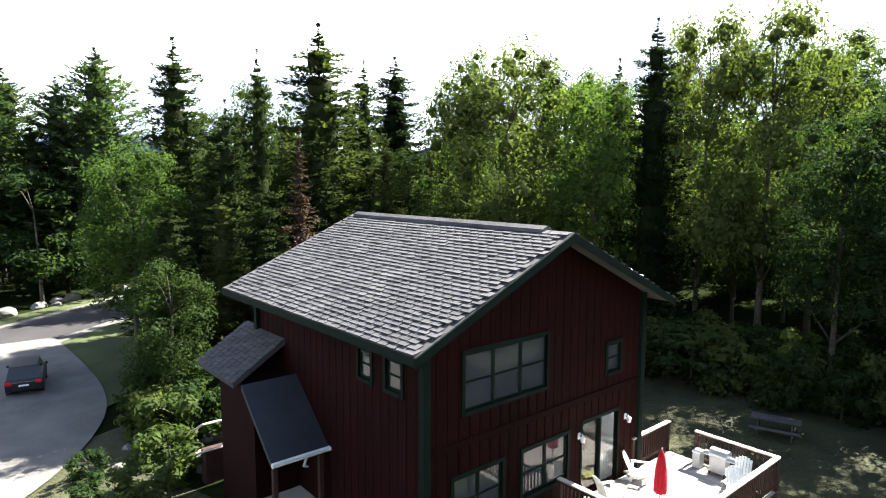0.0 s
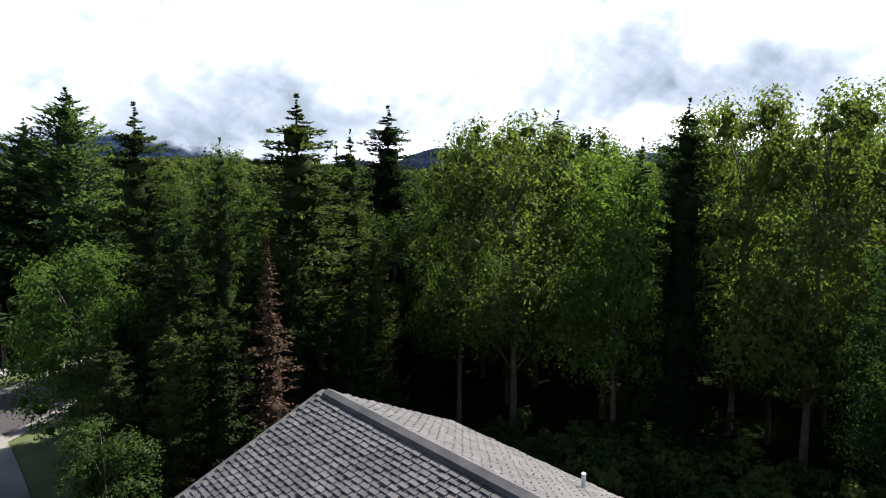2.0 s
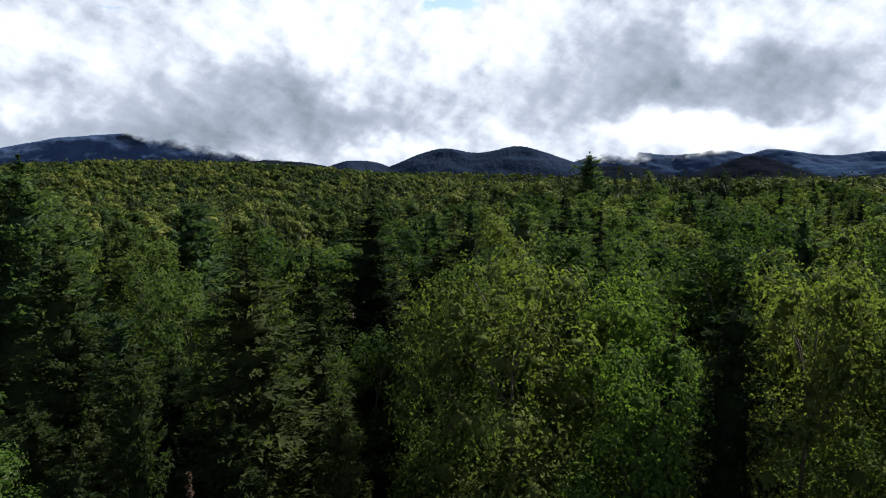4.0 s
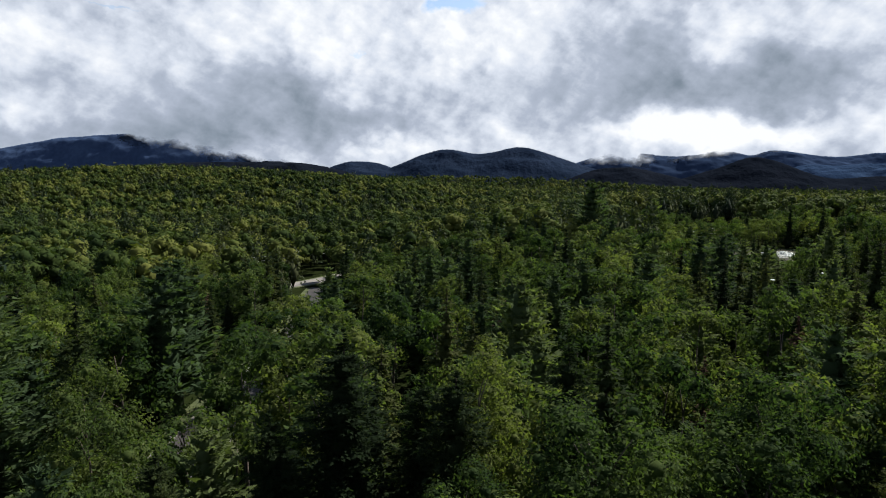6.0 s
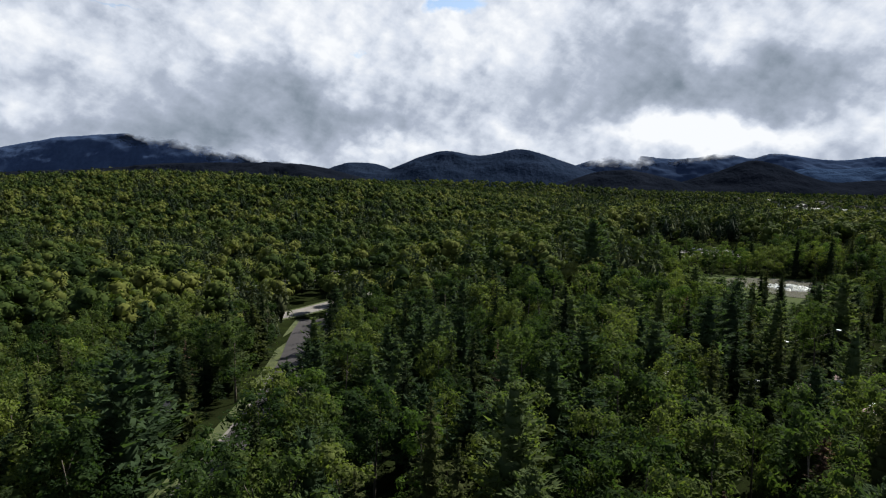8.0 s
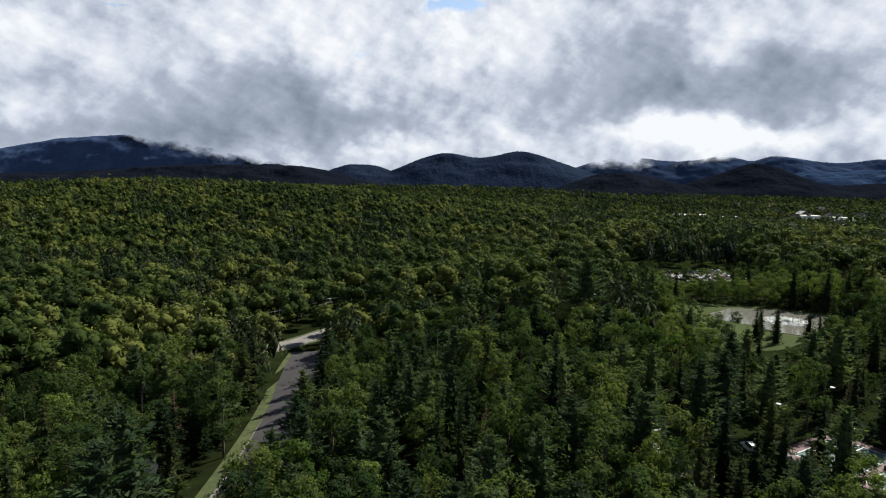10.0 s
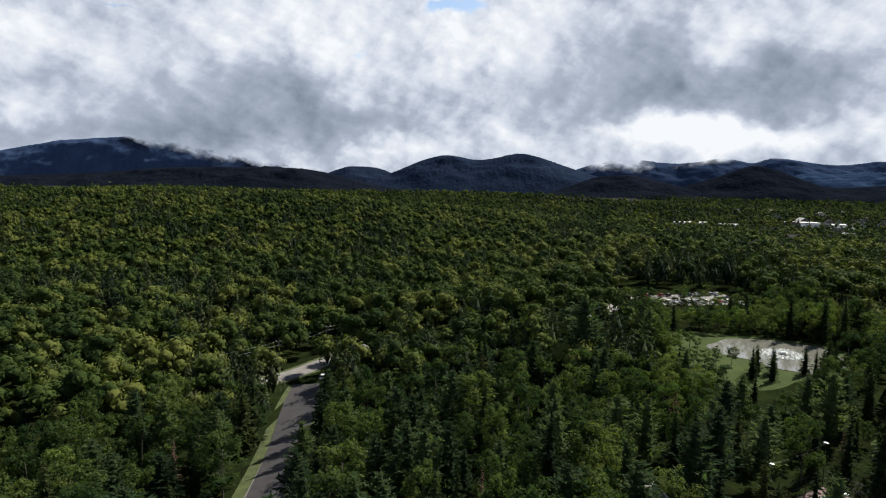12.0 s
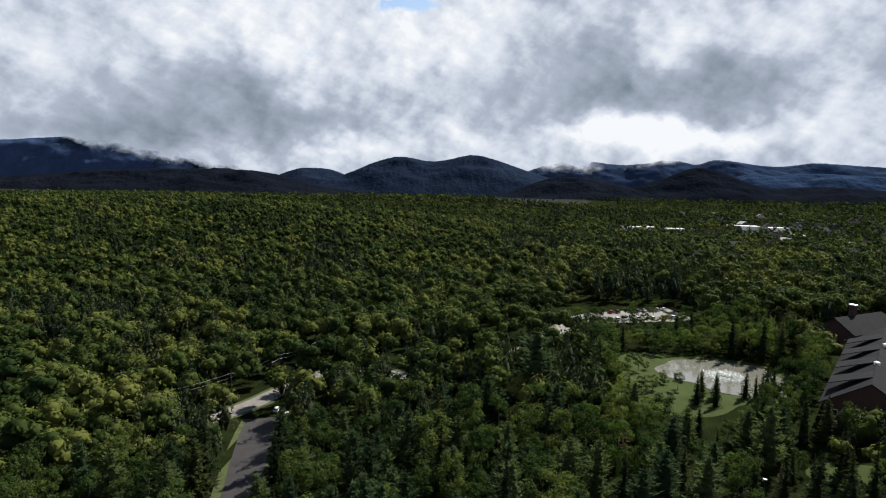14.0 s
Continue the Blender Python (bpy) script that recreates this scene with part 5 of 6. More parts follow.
# ---- vehicles ----
def car(x, y, turn, rgb, kind="suv", label="parked car", z=None, group=""):
    m = Matrix.Translation((x, y, (float(H(x, y)) if z is None else z) + 0.17)) @ Matrix.Rotation(radians(turn), 4, "Z")
    c = thing("car", m, label, "car", group)
    paint = car_paint(rgb)
    tall = 1.62 if kind == "suv" else 1.42
    L = 2.3
    low = [(-L, 0.35), (-L, 0.82), (-L + 0.06, 0.98), (0.95, 0.98), (L - 0.35, 0.86), (L, 0.66), (L, 0.32), (L - 0.3, 0.22), (-L + 0.3, 0.22)]
    bm = prism(low, "x", -0.9, 0.9)
    bmesh.ops.rotate(bm, verts=bm.verts[:], cent=(0, 0, 0), matrix=Matrix.Rotation(-math.pi / 2, 3, "Z"))
    bmesh.ops.bevel(bm, geom=bm.edges[:], offset=0.06, segments=2, affect="EDGES", profile=0.6)
    part("body", bm, paint, c, smooth=False)
    rear = -L + 0.1 if kind == "suv" else -L + 0.65
    cab = bmesh.new()
    lo = [(rear, -0.84), (1.0, -0.84), (1.0, 0.84), (rear, 0.84)]
    hi = [(rear + 0.32, -0.66), (0.25, -0.66), (0.25, 0.66), (rear + 0.32, 0.66)]
    a = [cab.verts.new((p[0], p[1], 0.96)) for p in lo]
    b = [cab.verts.new((p[0], p[1], tall)) for p in hi]
    cab.faces.new(b)
    for i in range(4):
        cab.faces.new((a[i], a[(i + 1) % 4], b[(i + 1) % 4], b[i]))
    bmesh.ops.recalc_face_normals(cab, faces=cab.faces[:])
    part("cabin_glass", cab, M_CARGLASS, c, "dark tinted glass")
    part("roof_panel", box(rear + 0.3, 0.27, -0.67, 0.67, tall - 0.01, tall + 0.035, 0.03), paint, c)
    for s in (-1, 1):
        for e in (-1.38, 1.4):
            w = part("wheel", tube([(e, s * 0.72, 0.17), (e, s * 0.92, 0.17)], [0.33, 0.33], 18), M_RUBBER, c)
            part("rim", tube([(e, s * 0.9, 0.17), (e, s * 0.93, 0.17)], [0.21, 0.19], 12), M_CHROME, w)
        part("tail_light", box(-L - 0.01, -L + 0.1, s * 0.72 - 0.16, s * 0.72 + 0.16, 0.72, 0.9, 0.02), M_TAIL, c)
        part("headlight", box(L - 0.14, L + 0.004, s * 0.66 - 0.16, s * 0.66 + 0.16, 0.58, 0.7, 0.02), M_CHROME, c)
        part("mirror", box(0.72, 0.86, s * 0.98 - 0.08, s * 0.98 + 0.08, 0.98, 1.1, 0.03), paint, c)
    part("number_plate", box(-L - 0.012, -L + 0.01, -0.24, 0.24, 0.6, 0.7), M_WHITE, c, "pale blank plate")
    part("trim_strip", box(-L - 0.012, -L + 0.02, -0.5, 0.5, 0.82, 0.85), M_CHROME, c, "chrome strip")
    return c


M_CARGLASS = material("tinted_glass", 0.08, 0.0, 0.6)[0]
M_CARGLASS.node_tree.nodes["Principled BSDF"].inputs["Base Color"].default_value = (0.012, 0.013, 0.015, 1)
car(-23.7, 24.4, 128, (0.012, 0.013, 0.016), "suv", "black estate car parked on the gravel driveway")
car(-62.5, 209, 95, (0.7, 0.7, 0.7), "suv", "white car standing on the road", group="road cars")
car(-57.5, 204, 100, (0.35, 0.36, 0.38), "suv", "silver car standing by the road", group="road cars")


# ---- rocks on the verge ----
def boulder(x, y, r, seed):
    rng = np.random.default_rng(seed)
    bm = bmesh.new()
    bmesh.ops.create_icosphere(bm, subdivisions=2, radius=r)
    for v in bm.verts:
        k = 1 + 0.3 * noise.noise(v.co * (1.3 / r) + Vector((seed, 0, 0)))
        v.co = Vector((v.co.x * k * 1.25, v.co.y * k, v.co.z * k * 0.7))
    me = bpy.data.meshes.new("boulder")
    bm.to_mesh(me)
    bm.free()
    me.materials.append(M_ROCK)
    ob = new("boulder", me)
    ob.matrix_world = Matrix.Translation((x, y, float(H(x, y)) + r * 0.3)) @ Matrix.Rotation(rng.uniform(0, 6), 4, "Z")
    tagged(ob, "pale grey boulder on the grass verge", "rock", "verge boulders")


for i in range(12):
    boulder(-42.2 - 0.3 * (i % 4) + (i % 3) * 0.5, 39 + i * 1.7, 0.35 + 0.45 * ((i * 7) % 5) / 5, i + 1)
for i, (x, y) in enumerate([(-12.6, 19.2), (-13.6, 17.8), (-11.4, 17.2), (-12.9, 16.2), (-9.5, 15.8), (-10.6, 18.3)]):
    boulder(x, y, 0.2 + 0.06 * (i % 3), 40 + i)


# ---- sign and utility line by the road ----
def road_sign(x, y):
    s = thing("road_sign", Matrix.Translation((x, y, float(H(x, y)))), "white rectangular board on a post by the road", "sign")
    part("post", box(-0.05, 0.05, -0.05, 0.05, -0.2, 1.9, 0.01), M_OLDWOOD, s)
    part("board", box(-0.35, 0.35, -0.075, -0.05, 0.7, 1.9, 0.01), M_WHITE, s)


road_sign(-39.8, 92)


def utility_pole(x, y):
    p = thing("utility_pole", Matrix.Translation((x, y, float(H(x, y)))), "grey wooden utility pole with a crossarm", "pole", "utility poles")
    part("shaft", tube([(0, 0, -0.5), (0, 0, 10.5)], [0.16, 0.11], 10), M_OLDWOOD, p)
    part("crossarm", box(-1.1, 1.1, -0.06, 0.06, 9.7, 9.85), M_OLDWOOD, p)
    for k in (-1, 0, 1):
        part("insulator", tube([(k, 0, 9.85), (k, 0, 10.02)], [0.05, 0.035], 8), M_GREY, p)


POLES = [(-97, 193), (-80, 216), (-71.5, 238), (-63, 256)]
for x, y in POLES:
    utility_pole(x, y)
for (x0, y0), (x1, y1) in zip(POLES, POLES[1:]):
    for z in (9.95, 8.6):
        a, b = Vector((x0, y0, float(H(x0, y0)) + z)), Vector((x1, y1, float(H(x1, y1)) + z))
        pts = [a.lerp(b, k) - Vector((0, 0, 0.7 * 4 * k * (1 - k))) for k in np.linspace(0, 1, 9)]
        tagged(part("power_line", tube(pts, [0.03] * 9, 5), M_STEEL, None), "thin sagging overhead wire", "cable", "overhead wires")


# ---- pond, lawn and fountain ----
def disc(name, cx, cy, rx, ry, lift, mat, label, category, seed, n=96, rough=0.12, z=None):
    rng = np.random.default_rng(seed)
    ph = rng.uniform(0, 6, 4)
    bm = bmesh.new()
    ring = []
    for k in range(n):
        a = k * math.tau / n
        w = 1 + rough * (math.sin(2 * a + ph[0]) + 0.6 * math.sin(3 * a + ph[1]) + 0.35 * math.sin(5 * a + ph[2]) + 0.2 * math.sin(9 * a + ph[3]))
        x, y = cx + rx * w * math.cos(a), cy + ry * w * math.sin(a)
        ring.append((x, y))
    inner = [bm.verts.new((cx, cy, (float(H(cx, cy)) if z is None else z) + lift))]
    rows = []
    for f in (0.35, 0.7, 1.0):
        rows.append([bm.verts.new((cx + (x - cx) * f, cy + (y - cy) * f, (float(H(cx + (x - cx) * f, cy + (y - cy) * f)) if z is None else z) + lift)) for x, y in ring])
    for k in range(n):
        bm.faces.new((inner[0], rows[0][k], rows[0][(k + 1) % n]))
        for r0, r1 in zip(rows, rows[1:]):
            bm.faces.new((r0[k], r1[k], r1[(k + 1) % n], r0[(k + 1) % n]))
    return tagged(part(name, bm, mat, None, smooth=True), label, category, kind="structure")


disc("lawn", 66, 220, 31, 30, 0.05, M_LAWN, "mown green lawn round the pond", "grass", 3)
disc("pond", 79, 224, 20, 17.5, 0.11, M_WATER, "still brown-green pond, its bright reflection partly in the base colour", "water", 7, z=6.0)
disc("yard_grass", 3, 14, 17, 15, 0.03, M_YARD, "sparse grass and leaf litter round the house, tree shade in its colour", "grass", 12)
disc("roadside_grass", -24, 27, 8, 8, 0.09, M_GRASS, "rough grass between driveway and road", "grass", 13)
disc("court_lawn", 82, 158, 12, 7, 0.06, M_LAWN, "short grass before the lodge", "grass", 14)
disc("drive_lawn", 29, 134, 4, 8, 0.05, M_LAWN, "grass strip beside the lane", "grass", 15)
rngf = np.random.default_rng(9)
a = rngf.uniform(0, math.tau, 2600)
rr = 4.4 + rngf.normal(0, 1.3, 2600)
cpos = np.stack([79 + rr * np.cos(a), 224 + rr * np.sin(a), 6.15 + np.abs(rngf.normal(0, 0.07, 2600))], -1)
cpos[:500, :2] = np.array([79, 224]) + rngf.normal(0, 0.5, (500, 2))
cpos[:500, 2] = 6.15 + rngf.uniform(0, 0.9, 500)
v, f = leaf_faces(rngf, cpos, np.tile([0, 0, 1.0], (2600, 1)), 0.16, 0.7)
fountain = thing("fountain", Matrix.Identity(4), "low white fountain spray ring on the pond", "fountain")
put("spray", mesh_np("spray", v, f, M_WHITE), fountain, label="ring of white falling water")
part("nozzle", tube([(79, 224, 6.1), (79, 224, 6.4)], [0.3, 0.1], 10), M_BLACK, fountain)
for x, y, t, w in ((64.5, 204.6, 14.0, 0.9), (68.5, 202.5, 13.2, 0.9), (79.5, 203.5, 13.4, 1.0), (84.5, 205.5, 12.0, 0.8), (90, 206, 14.0, 1.0)):
    tree("spruce_mid", x, y, t, w)
for x, y, t, w in ((51, 233, 10.5, 1.0), (47, 222, 9.5, 1.0), (57, 214, 9.0, 1.1), (55, 228, 9.2, 0.8), (52, 208, 11, 1.0), (62, 246, 10, 1.0), (72, 249, 10.5, 1.0), (83, 247, 10, 1.1), (95, 244, 13, 1.0), (101, 236, 13, 1.1), (103, 224, 12, 1.0), (100, 214, 12, 1.0), (96, 205, 13, 1.0)):
    tree("broad_mid", x, y, t, w * 1.6)

# ---- car park ----
ribbon("car_park", [(38, 298), (52, 305), (95, 318)], [10, 22, 24, 24], M_OLD_ASPHALT, 0.14, "pale asphalt car park full of parked cars", "car park", 40)
cols = [(0.7, 0.7, 0.72), (0.72, 0.72, 0.7), (0.02, 0.02, 0.025), (0.3, 0.31, 0.33), (0.7, 0.7, 0.7), (0.25, 0.02, 0.02), (0.03, 0.05, 0.12)]
words = ["white", "white", "black", "silver grey", "white", "dark red", "dark blue"]
for i in range(22):
    k, row = i // 2, i % 2
    x = 54 + k * 3.3
    y = 305 + (x - 52) * 0.30 + (8.5 if row else -6.5)
    j = (i * 5 + i // 3) % 7
    if i in (3, 9, 16):
        continue
    car(x, y, 107, cols[j], "suv" if i % 3 else "sedan", words[j] + " car parked in the asphalt car park", float(H(x, y)) + 0.13, "car park cars")
for x, y in ((70, 312), (80, 314.5)):
    tree("broad_mid", x, y, 13, 1.2)

# ---- lane, court and vehicles below the lodge ----
ribbon("lane", [(20.5, 143), (22, 138), (25, 126), (27, 119)], 6.2, M_OLD_ASPHALT, 0.12, "grey asphalt lane with a pale kerb", "road", 40)
for s in (-1, 1):
    ribbon("kerb", [(20.5 + s * 3.3, 143), (22 + s * 3.3, 138), (25 + s * 3.3, 126), (27 + s * 3.3, 119)], 0.3, M_CONC, 0.24, "pale concrete kerb", "kerb", 40)
CZ = 3.1
court = thing("sports_court", Matrix.Translation((55.5, 142.5, CZ)) @ Matrix.Rotation(radians(-50), 4, "Z"), "green and red hard court with white lines", "court")
part("surround", box(0, 34, -17, 0, -0.6, 0.02, 0.01), M_COURT_R, court, "dull red surround")
for k in range(3):
    x = 2 + k * 10.7
    pad = part("playing_field", box(x, x + 9.2, -15.2, -1.8, 0.021, 0.03), M_COURT_G, court, "green playing field")
    for lx in (x + 0.05, x + 4.55, x + 9.05):
        part("line", box(lx, lx + 0.09, -15.1, -1.9, 0.031, 0.035), M_WHITE, pad, "white line")
    for ly in (-15.15, -10.6, -6.4, -1.9):
        part("line", box(x + 0.05, x + 9.14, ly, ly + 0.09, 0.036, 0.04), M_WHITE, pad, "white line")
    part("net", box(x - 0.3, x + 9.5, -8.52, -8.5, 0.1, 0.92), M_BLACK, court, "black net")
fence = thing("court_fence", Matrix.Translation((55.5, 142.5, CZ)) @ Matrix.Rotation(radians(-50), 4, "Z"), "tall black mesh fence round the court", "fence")
post_me = part("post", tube([(0, 0, 0), (0, 0, 3.2)], [0.05, 0.05], 6), M_BLACK, fence).data
for i in range(1, 12):
    put("post", post_me, fence, Matrix.Translation((i * 34 / 12, 0, 0)))
    put("post", post_me, fence, Matrix.Translation((i * 34 / 12, -17, 0)))
for i in range(7):
    put("post", post_me, fence, Matrix.Translation((0.001, -i * 17 / 6, 0)))
    put("post", post_me, fence, Matrix.Translation((34, -i * 17 / 6, 0)))
for z in (0.15, 1.7, 3.18):
    for y in (0, -17):
        part("fence_rail", tube([(0, y, z), (34, y, z)], [0.03, 0.03], 5), M_BLACK, fence)
    for x in (0, 34):
        part("fence_rail", tube([(x, 0, z), (x, -17, z)], [0.03, 0.03], 5), M_BLACK, fence)
wire = bmesh.new()
for i in range(114):
    x = i * 0.3
    box(x, x + 0.012, -0.006, 0.006, 0.15, 3.18, 0, wire)
for i in range(11):
    box(0, 34, -0.006, 0.006, 0.15 + i * 0.3, 0.162 + i * 0.3, 0, wire)
tagged(part("mesh_wire", wire, M_BLACK, fence), kind="stuff")


def light_pole(x, y, h=8.2):
    p = thing("court_light", court.matrix_world @ Matrix.Translation((x, y, 0)), "black pole with a white flat floodlight over the court", "floodlight", "court lights")
    part("pole", tube([(0, 0, 0), (0, 0, h)], [0.08, 0.06], 8), M_BLACK, p)
    part("head", box(-0.35, 0.35, -0.25, 0.25, h, h + 0.12, 0.02), M_WHITE, p, "flat white lamp head")
    part("arm", box(-0.04, 0.04, -0.9, 0.0, h - 0.12, h - 0.05), M_BLACK, p)


for x, y in ((0, 0), (11.3, 0), (22.6, 0), (0, -17), (11.3, -17)):
    light_pole(x, y)
tagged(part("span_wire", tube([(42.4, 131.6, 11.2), (49, 137, 10.9), (55.5, 142.5, 11.2), (59.1, 138.2, 10.95), (62.8, 133.8, 11.2)], [0.014] * 5, 5), M_OLDWOOD, None), "thin pale wire between the court lights", "cable")
car(38.6, 131.5, 100, (0.7, 0.7, 0.7), "suv", "white car parked beside the court", group="lane cars")
car(42.6, 128.5, 95, (0.03, 0.03, 0.035), "suv", "black car parked beside the court", group="lane cars")


# ---- the lodge ----
def lodge(x, y, z, turn, L, W, eave, ridge, label, windows=True, lites=(3, 4)):
    """A long building: local y runs along the ridge, the front gable at y 0."""
    b = thing("lodge", Matrix.Translation((x, y, z)) @ Matrix.Rotation(radians(turn), 4, "Z"), label, "building", "lodge buildings")
    part("wall", prism([(0, -2), (W, -2), (W, eave), (W / 2, ridge - 0.2), (0, eave)], "y", 0.8, L - 0.8), M_LODGE, b)
    k = (ridge - eave) / (W / 2)
    for s in (0, 1):
        e, r = (-1.0, W / 2) if s == 0 else (W + 1.0, W / 2)
        part("roof", prism([(e, eave - k), (r, ridge), (r, ridge - 0.25), (e, eave - k - 0.25)], "y", 0, L), M_LODGEROOF, b, "dark grey shingle roof")
    if windows:
        for st in range(lites[0]):
            for i in range(lites[1]):
                wx = W * (i + 0.5) / lites[1]
                wz = 1.0 + st * 3.1
                w = part("window", box(wx - 0.7, wx + 0.7, 0.72, 0.8, wz, wz + 1.5, 0.02), M_WHITE, b, "white-framed window")
                part("pane", box(wx - 0.6, wx + 0.6, 0.70, 0.715, wz + 0.1, wz + 1.4), M_CARGLASS, w)
    return b


big = lodge(86.5, 182, 3.2, -33.4, 78, 19, 10.6, 16.8, "large dark brown lodge with a grey shingle roof")
for i in range(4):
    y0 = 7 + i * 17
    d = part("dormer", prism([(2.0, 11.6), (9.2, 16.2), (9.2, 11.6)], "y", y0, y0 + 6.5), M_LODGE, big, "shed dormer")
    part("dormer_roof", prism([(0.2, 13.6), (9.3, 16.9), (9.3, 16.7), (0.2, 13.4)], "y", y0 - 0.4, y0 + 6.9), M_LODGEROOF, d, "grey dormer roof")
for y0, x0 in ((22, 9.5), (47, 10.5)):
    part("roof_fan", tube([(x0, y0, 16.3), (x0, y0, 17.2), (x0, y0, 17.5)], [0.6, 0.75, 0.3], 12), M_WHITE, big, "white roof ventilator")
wing = lodge(128, 268, 5.5, -60, 30, 14, 8.5, 13.0, "dark brown lodge wing with a chimney", lites=(2, 3))
ch = part("chimney", box(5, 7, 12, 14, 9, 16.5, 0.05), M_LODGE, wing, "square dark chimney")
part("chimney_cap", box(4.8, 7.2, 11.8, 14.2, 16.5, 16.9, 0.05), M_STEEL, ch)
lodge(110, 264, 6.0, 20, 12, 9, 3.2, 6.4, "small grey-roofed building among the trees", lites=(1, 2))
lodge(-64, 104, -4.5, 25, 12, 9, 3.2, 6.0, "dark-roofed cabin half hidden by trees", lites=(1, 3))


# ---- the town far off ----
def town_house(x, y, turn, w, l, h, wall, roof_m, label):
    t = thing("town_house", Matrix.Translation((x, y, float(H(x, y)))) @ Matrix.Rotation(radians(turn), 4, "Z"), label, "house", "town houses")
    part("wall", prism([(-w / 2, -1), (w / 2, -1), (w / 2, h), (0, h + w * 0.33), (-w / 2, h)], "y", -l / 2, l / 2), wall, t)
    for s in (-1, 1):
        part("roof", prism([(s * (w / 2 + 0.6), h - 0.3), (0, h + w * 0.36), (0, h + w * 0.36 + 0.3), (s * (w / 2 + 0.6), h)], "y", -l / 2 - 0.5, l / 2 + 0.5), roof_m, t)
    for k in (-0.25, 0.25):
        part("window", box(k * w - 0.7, k * w + 0.7, -l / 2 - 0.06, -l / 2 + 0.05, h * 0.4, h * 0.4 + 1.4), M_CARGLASS, t)


def flat_block(x, y, turn, w, l, h, label):
    t = thing("shop_building", Matrix.Translation((x, y, float(H(x, y)))) @ Matrix.Rotation(radians(turn), 4, "Z"), label, "building", "town shops")
    part("wall", box(-w / 2, w / 2, -l / 2, l / 2, -2, h, 0.1), M_WHITE, t)
    part("parapet", box(-w / 2 - 0.3, w / 2 + 0.3, -l / 2 - 0.3, l / 2 + 0.3, h, h + 0.8, 0.1), M_CONC, t)
    for i in range(int(w // 8)):
        part("shop_window", box(-w / 2 + 2 + i * 8, -w / 2 + 7 + i * 8, -l / 2 - 0.1, -l / 2 + 0.1, 1, 3.5), M_CARGLASS, t)


flat_block(225, 950, 10, 46, 22, 9, "low white flat-roofed shop building")
flat_block(285, 955, 5, 36, 20, 8, "low white flat-roofed shop building")
flat_block(410, 1040, -8, 44, 26, 9, "low white flat-roofed shop building")
flat_block(462, 1035, -4, 34, 20, 8, "low white flat-roofed shop building")
disc("shop_car_park", 255, 930, 62, 13, 0.6, M_OLD_ASPHALT, "pale asphalt before the far shops", "car park", 21)
disc("town_square", 440, 1005, 60, 22, 0.6, M_OLD_ASPHALT, "pale open asphalt in the town", "car park", 22)
disc("lodge_car_park", 232, 395, 26, 20, 0.6, M_OLD_ASPHALT, "pale asphalt yard among trees", "car park", 23)
rngt = np.random.default_rng(17)
for i in range(60):
    y = rngt.uniform(480, 1650)
    x = y * rngt.uniform(0.3, 0.62) + rngt.uniform(-20, 20)
    pale = rngt.uniform() < 0.35
    w = rngt.uniform(9, 15)
    town_house(x, y, rngt.uniform(-60, 60), w, w * rngt.uniform(1.2, 1.8), rngt.uniform(6, 9.5), M_PALEWALL if pale else M_OLDWOOD,
               M_PALEWALL if rngt.uniform() < 0.1 else M_LODGEROOF, "white house among the town's trees" if pale else "grey house among the town's trees")
disc("lake", 210, 2600, 240, 480, 3.0, M_WATER, "far lake shining below the mountains", "water", 31)
disc("lake_bay", -2050, 2550, 400, 180, 6.0, M_WATER, "far lake shining beyond the wood", "water", 32)

# ---- shingles ----
EXPO, TAB = 0.152, 0.305
SLOPE_L = EAVE / math.cos(SL)


def shingle_bm(x0, x1, y0, y1, thick=0.028):
    """One shingle in the slope's own plane: x along the eave, y up the slope, thicker at its lower edge."""
    o = [(y0, 0.0), (y0, thick), (y1, 0.008), (y1, 0.0)]
    return prism(o, "x", x0, x1)


def slope_frame(sign):
    ex = Vector((0, 1, 0)) if sign > 0 else Vector((0, 1, 0))
    up = Vector((-sign * math.cos(SL), 0, math.sin(SL)))
    nor = Vector((sign * math.sin(SL), 0, math.cos(SL)))
    m = Matrix((ex, up, nor)).transposed().to_4x4()
    return Matrix.Translation((sign * EAVE, -0.1, EZ)) @ m


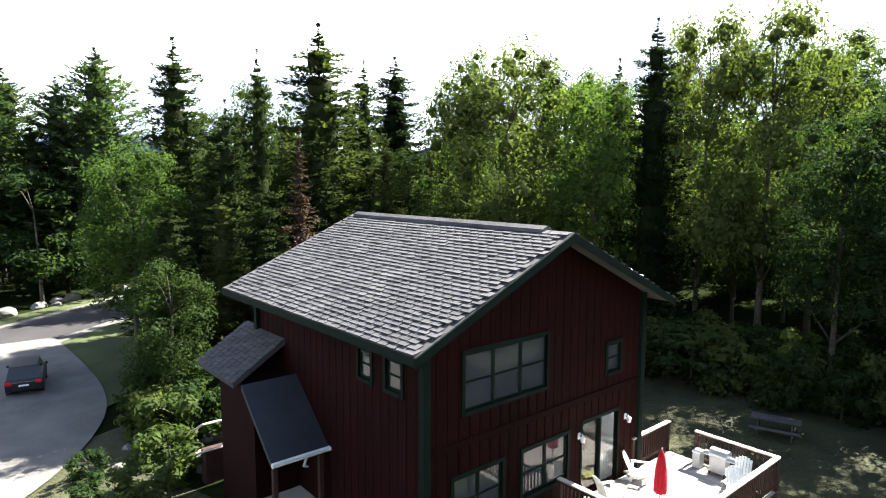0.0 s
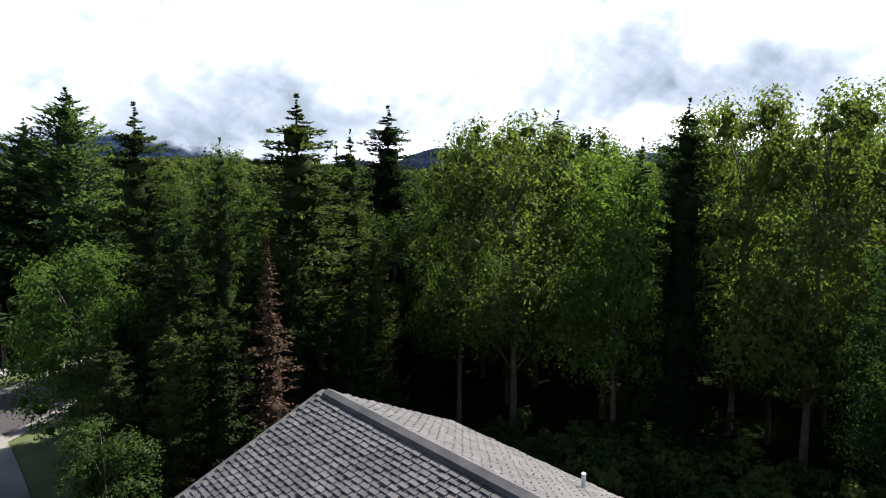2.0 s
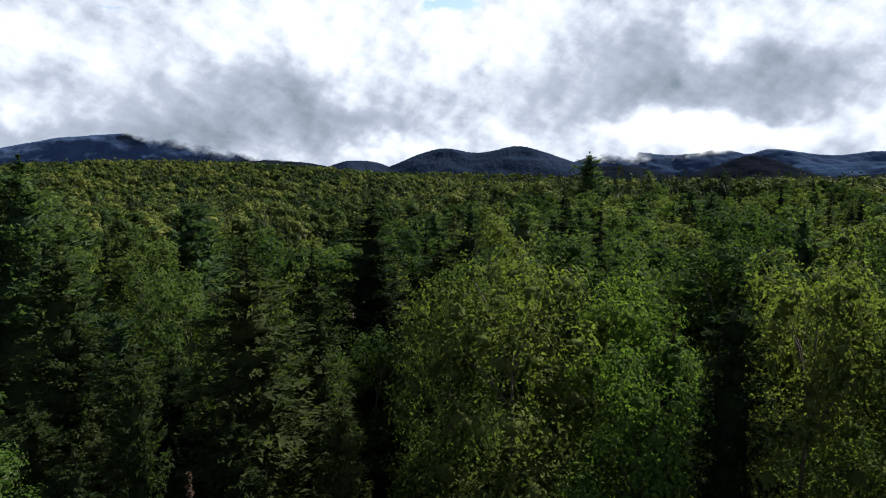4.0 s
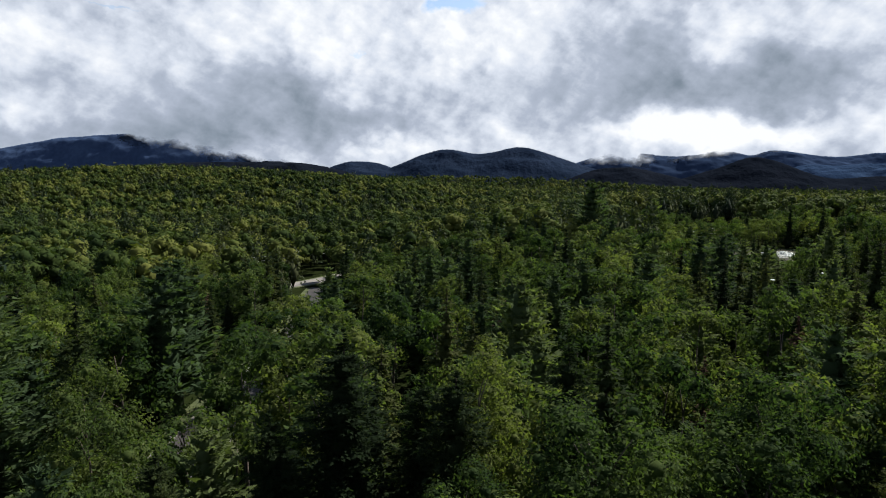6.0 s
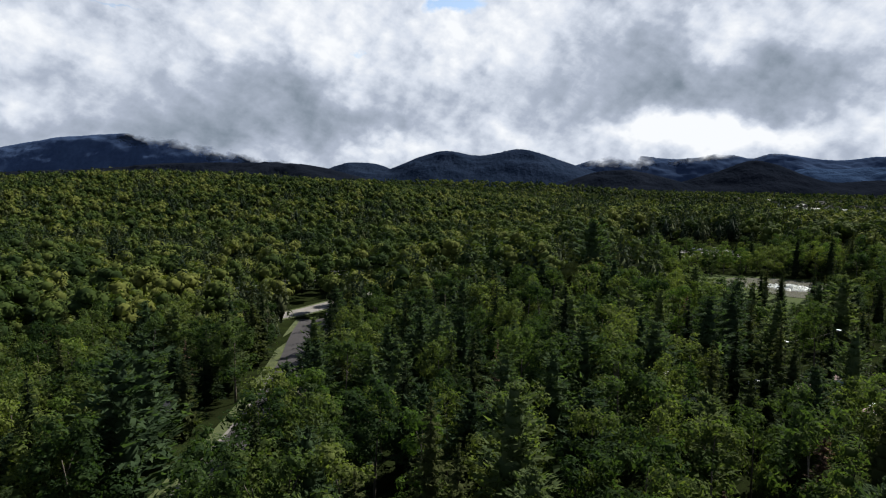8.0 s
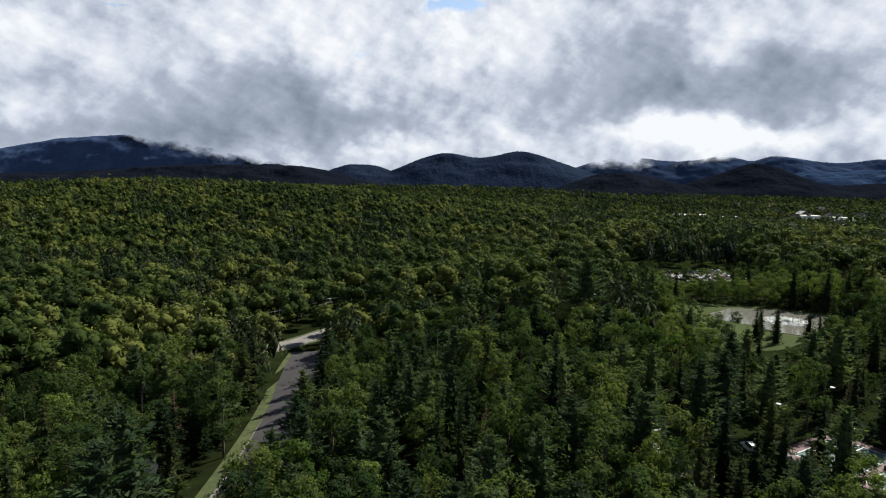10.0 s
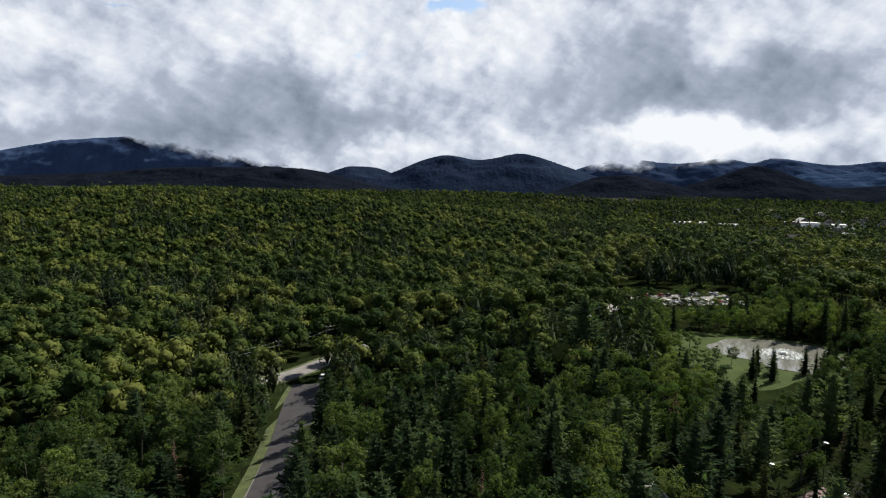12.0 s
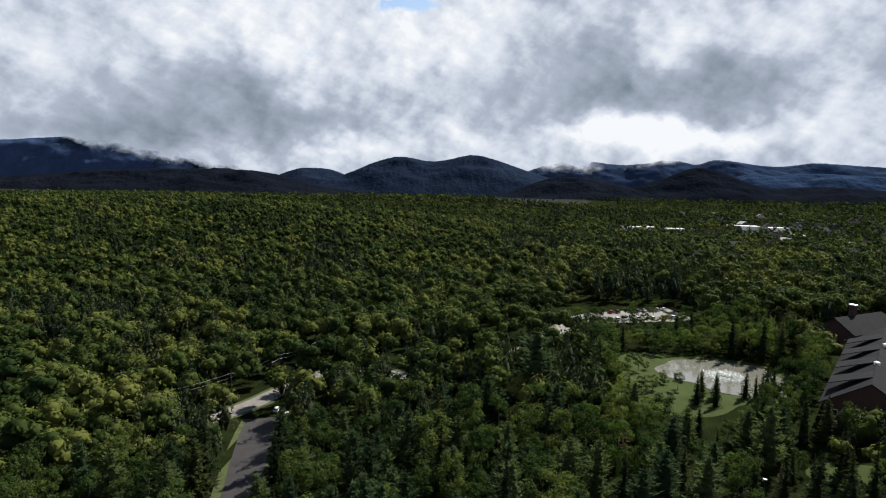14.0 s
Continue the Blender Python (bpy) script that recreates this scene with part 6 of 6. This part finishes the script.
piece = []
for k in range(4):
    bm = shingle_bm(0.013, TAB - 0.015, -0.012 - 0.008 * (k % 2), EXPO + 0.05, 0.042 + 0.005 * k)
    me = bpy.data.meshes.new("shingle")
    bm.to_mesh(me)
    bm.free()
    me.materials.append(M_SHINGLE)
    piece.append(me)
srng = np.random.default_rng(77)
for sign, parent in ((-1, roof), (1, roof_back)):
    fr = slope_frame(sign)
    rest_v, rest_f = [], []
    single = 0
    for c in range(int(SLOPE_L / EXPO)):
        shift = (c % 2) * TAB / 2 + srng.uniform(-0.03, 0.03)
        for i in range(-1, int(9.55 / TAB) + 1):
            x0 = i * TAB + shift
            if x0 < -0.02 or x0 + TAB > 9.57:
                continue
            lift = srng.uniform(0.001, 0.006)
            m = fr @ Matrix.Translation((x0, c * EXPO, lift))
            me = piece[int(srng.integers(4))]
            if sign < 0 and x0 < 2.75 and single < 300:
                put("shingle", me, parent, m)
                single += 1
            else:
                n0 = sum(len(v) for v in rest_v)
                rest_v.append(np.array([m @ v.co for v in me.vertices]))
                rest_f += [[n0 + j for j in p.vertices] for p in me.polygons]
    me = bpy.data.meshes.new("shingle_field")
    me.from_pydata(np.concatenate(rest_v).tolist(), [], rest_f)
    me.materials.append(M_SHINGLE_FIELD)
    tagged(put("shingle_field", me, parent), kind="stuff")
ldx = Matrix((Vector((0, 1, 0)), Vector((math.cos(0.56), 0, math.sin(0.56))), Vector((-math.sin(0.56), 0, math.cos(0.56))))).transposed().to_4x4()
for c in range(12):
    for i in range(9):
        m = Matrix.Translation((-5.45, 6.75, 3.95)) @ ldx @ Matrix.Translation((i * TAB + (c % 2) * 0.0, c * EXPO, 0.003))
        put("shingle", piece[(c + i) % 4], lean_deck, m)

# ---- plan units to metres: the place grows by UNIT, things built at their true size only move ----
TRUE_SIZE = ("car", "garden_chair", "garden_umbrella", "gas_grill", "cooler_box", "seat_cushion", "picnic_table", "wall_lamp", "road_sign")
for ob in list(scene.objects):
    base = ob.name.split(".")[0]
    if ob.parent or ob.type in ("CAMERA", "LIGHT") or base.startswith(("mountain", "foothill")):
        continue
    if base in TRUE_SIZE:
        ob.location = ob.location * UNIT
    else:
        ob.matrix_basis = Matrix.Scale(UNIT, 4) @ ob.matrix_basis
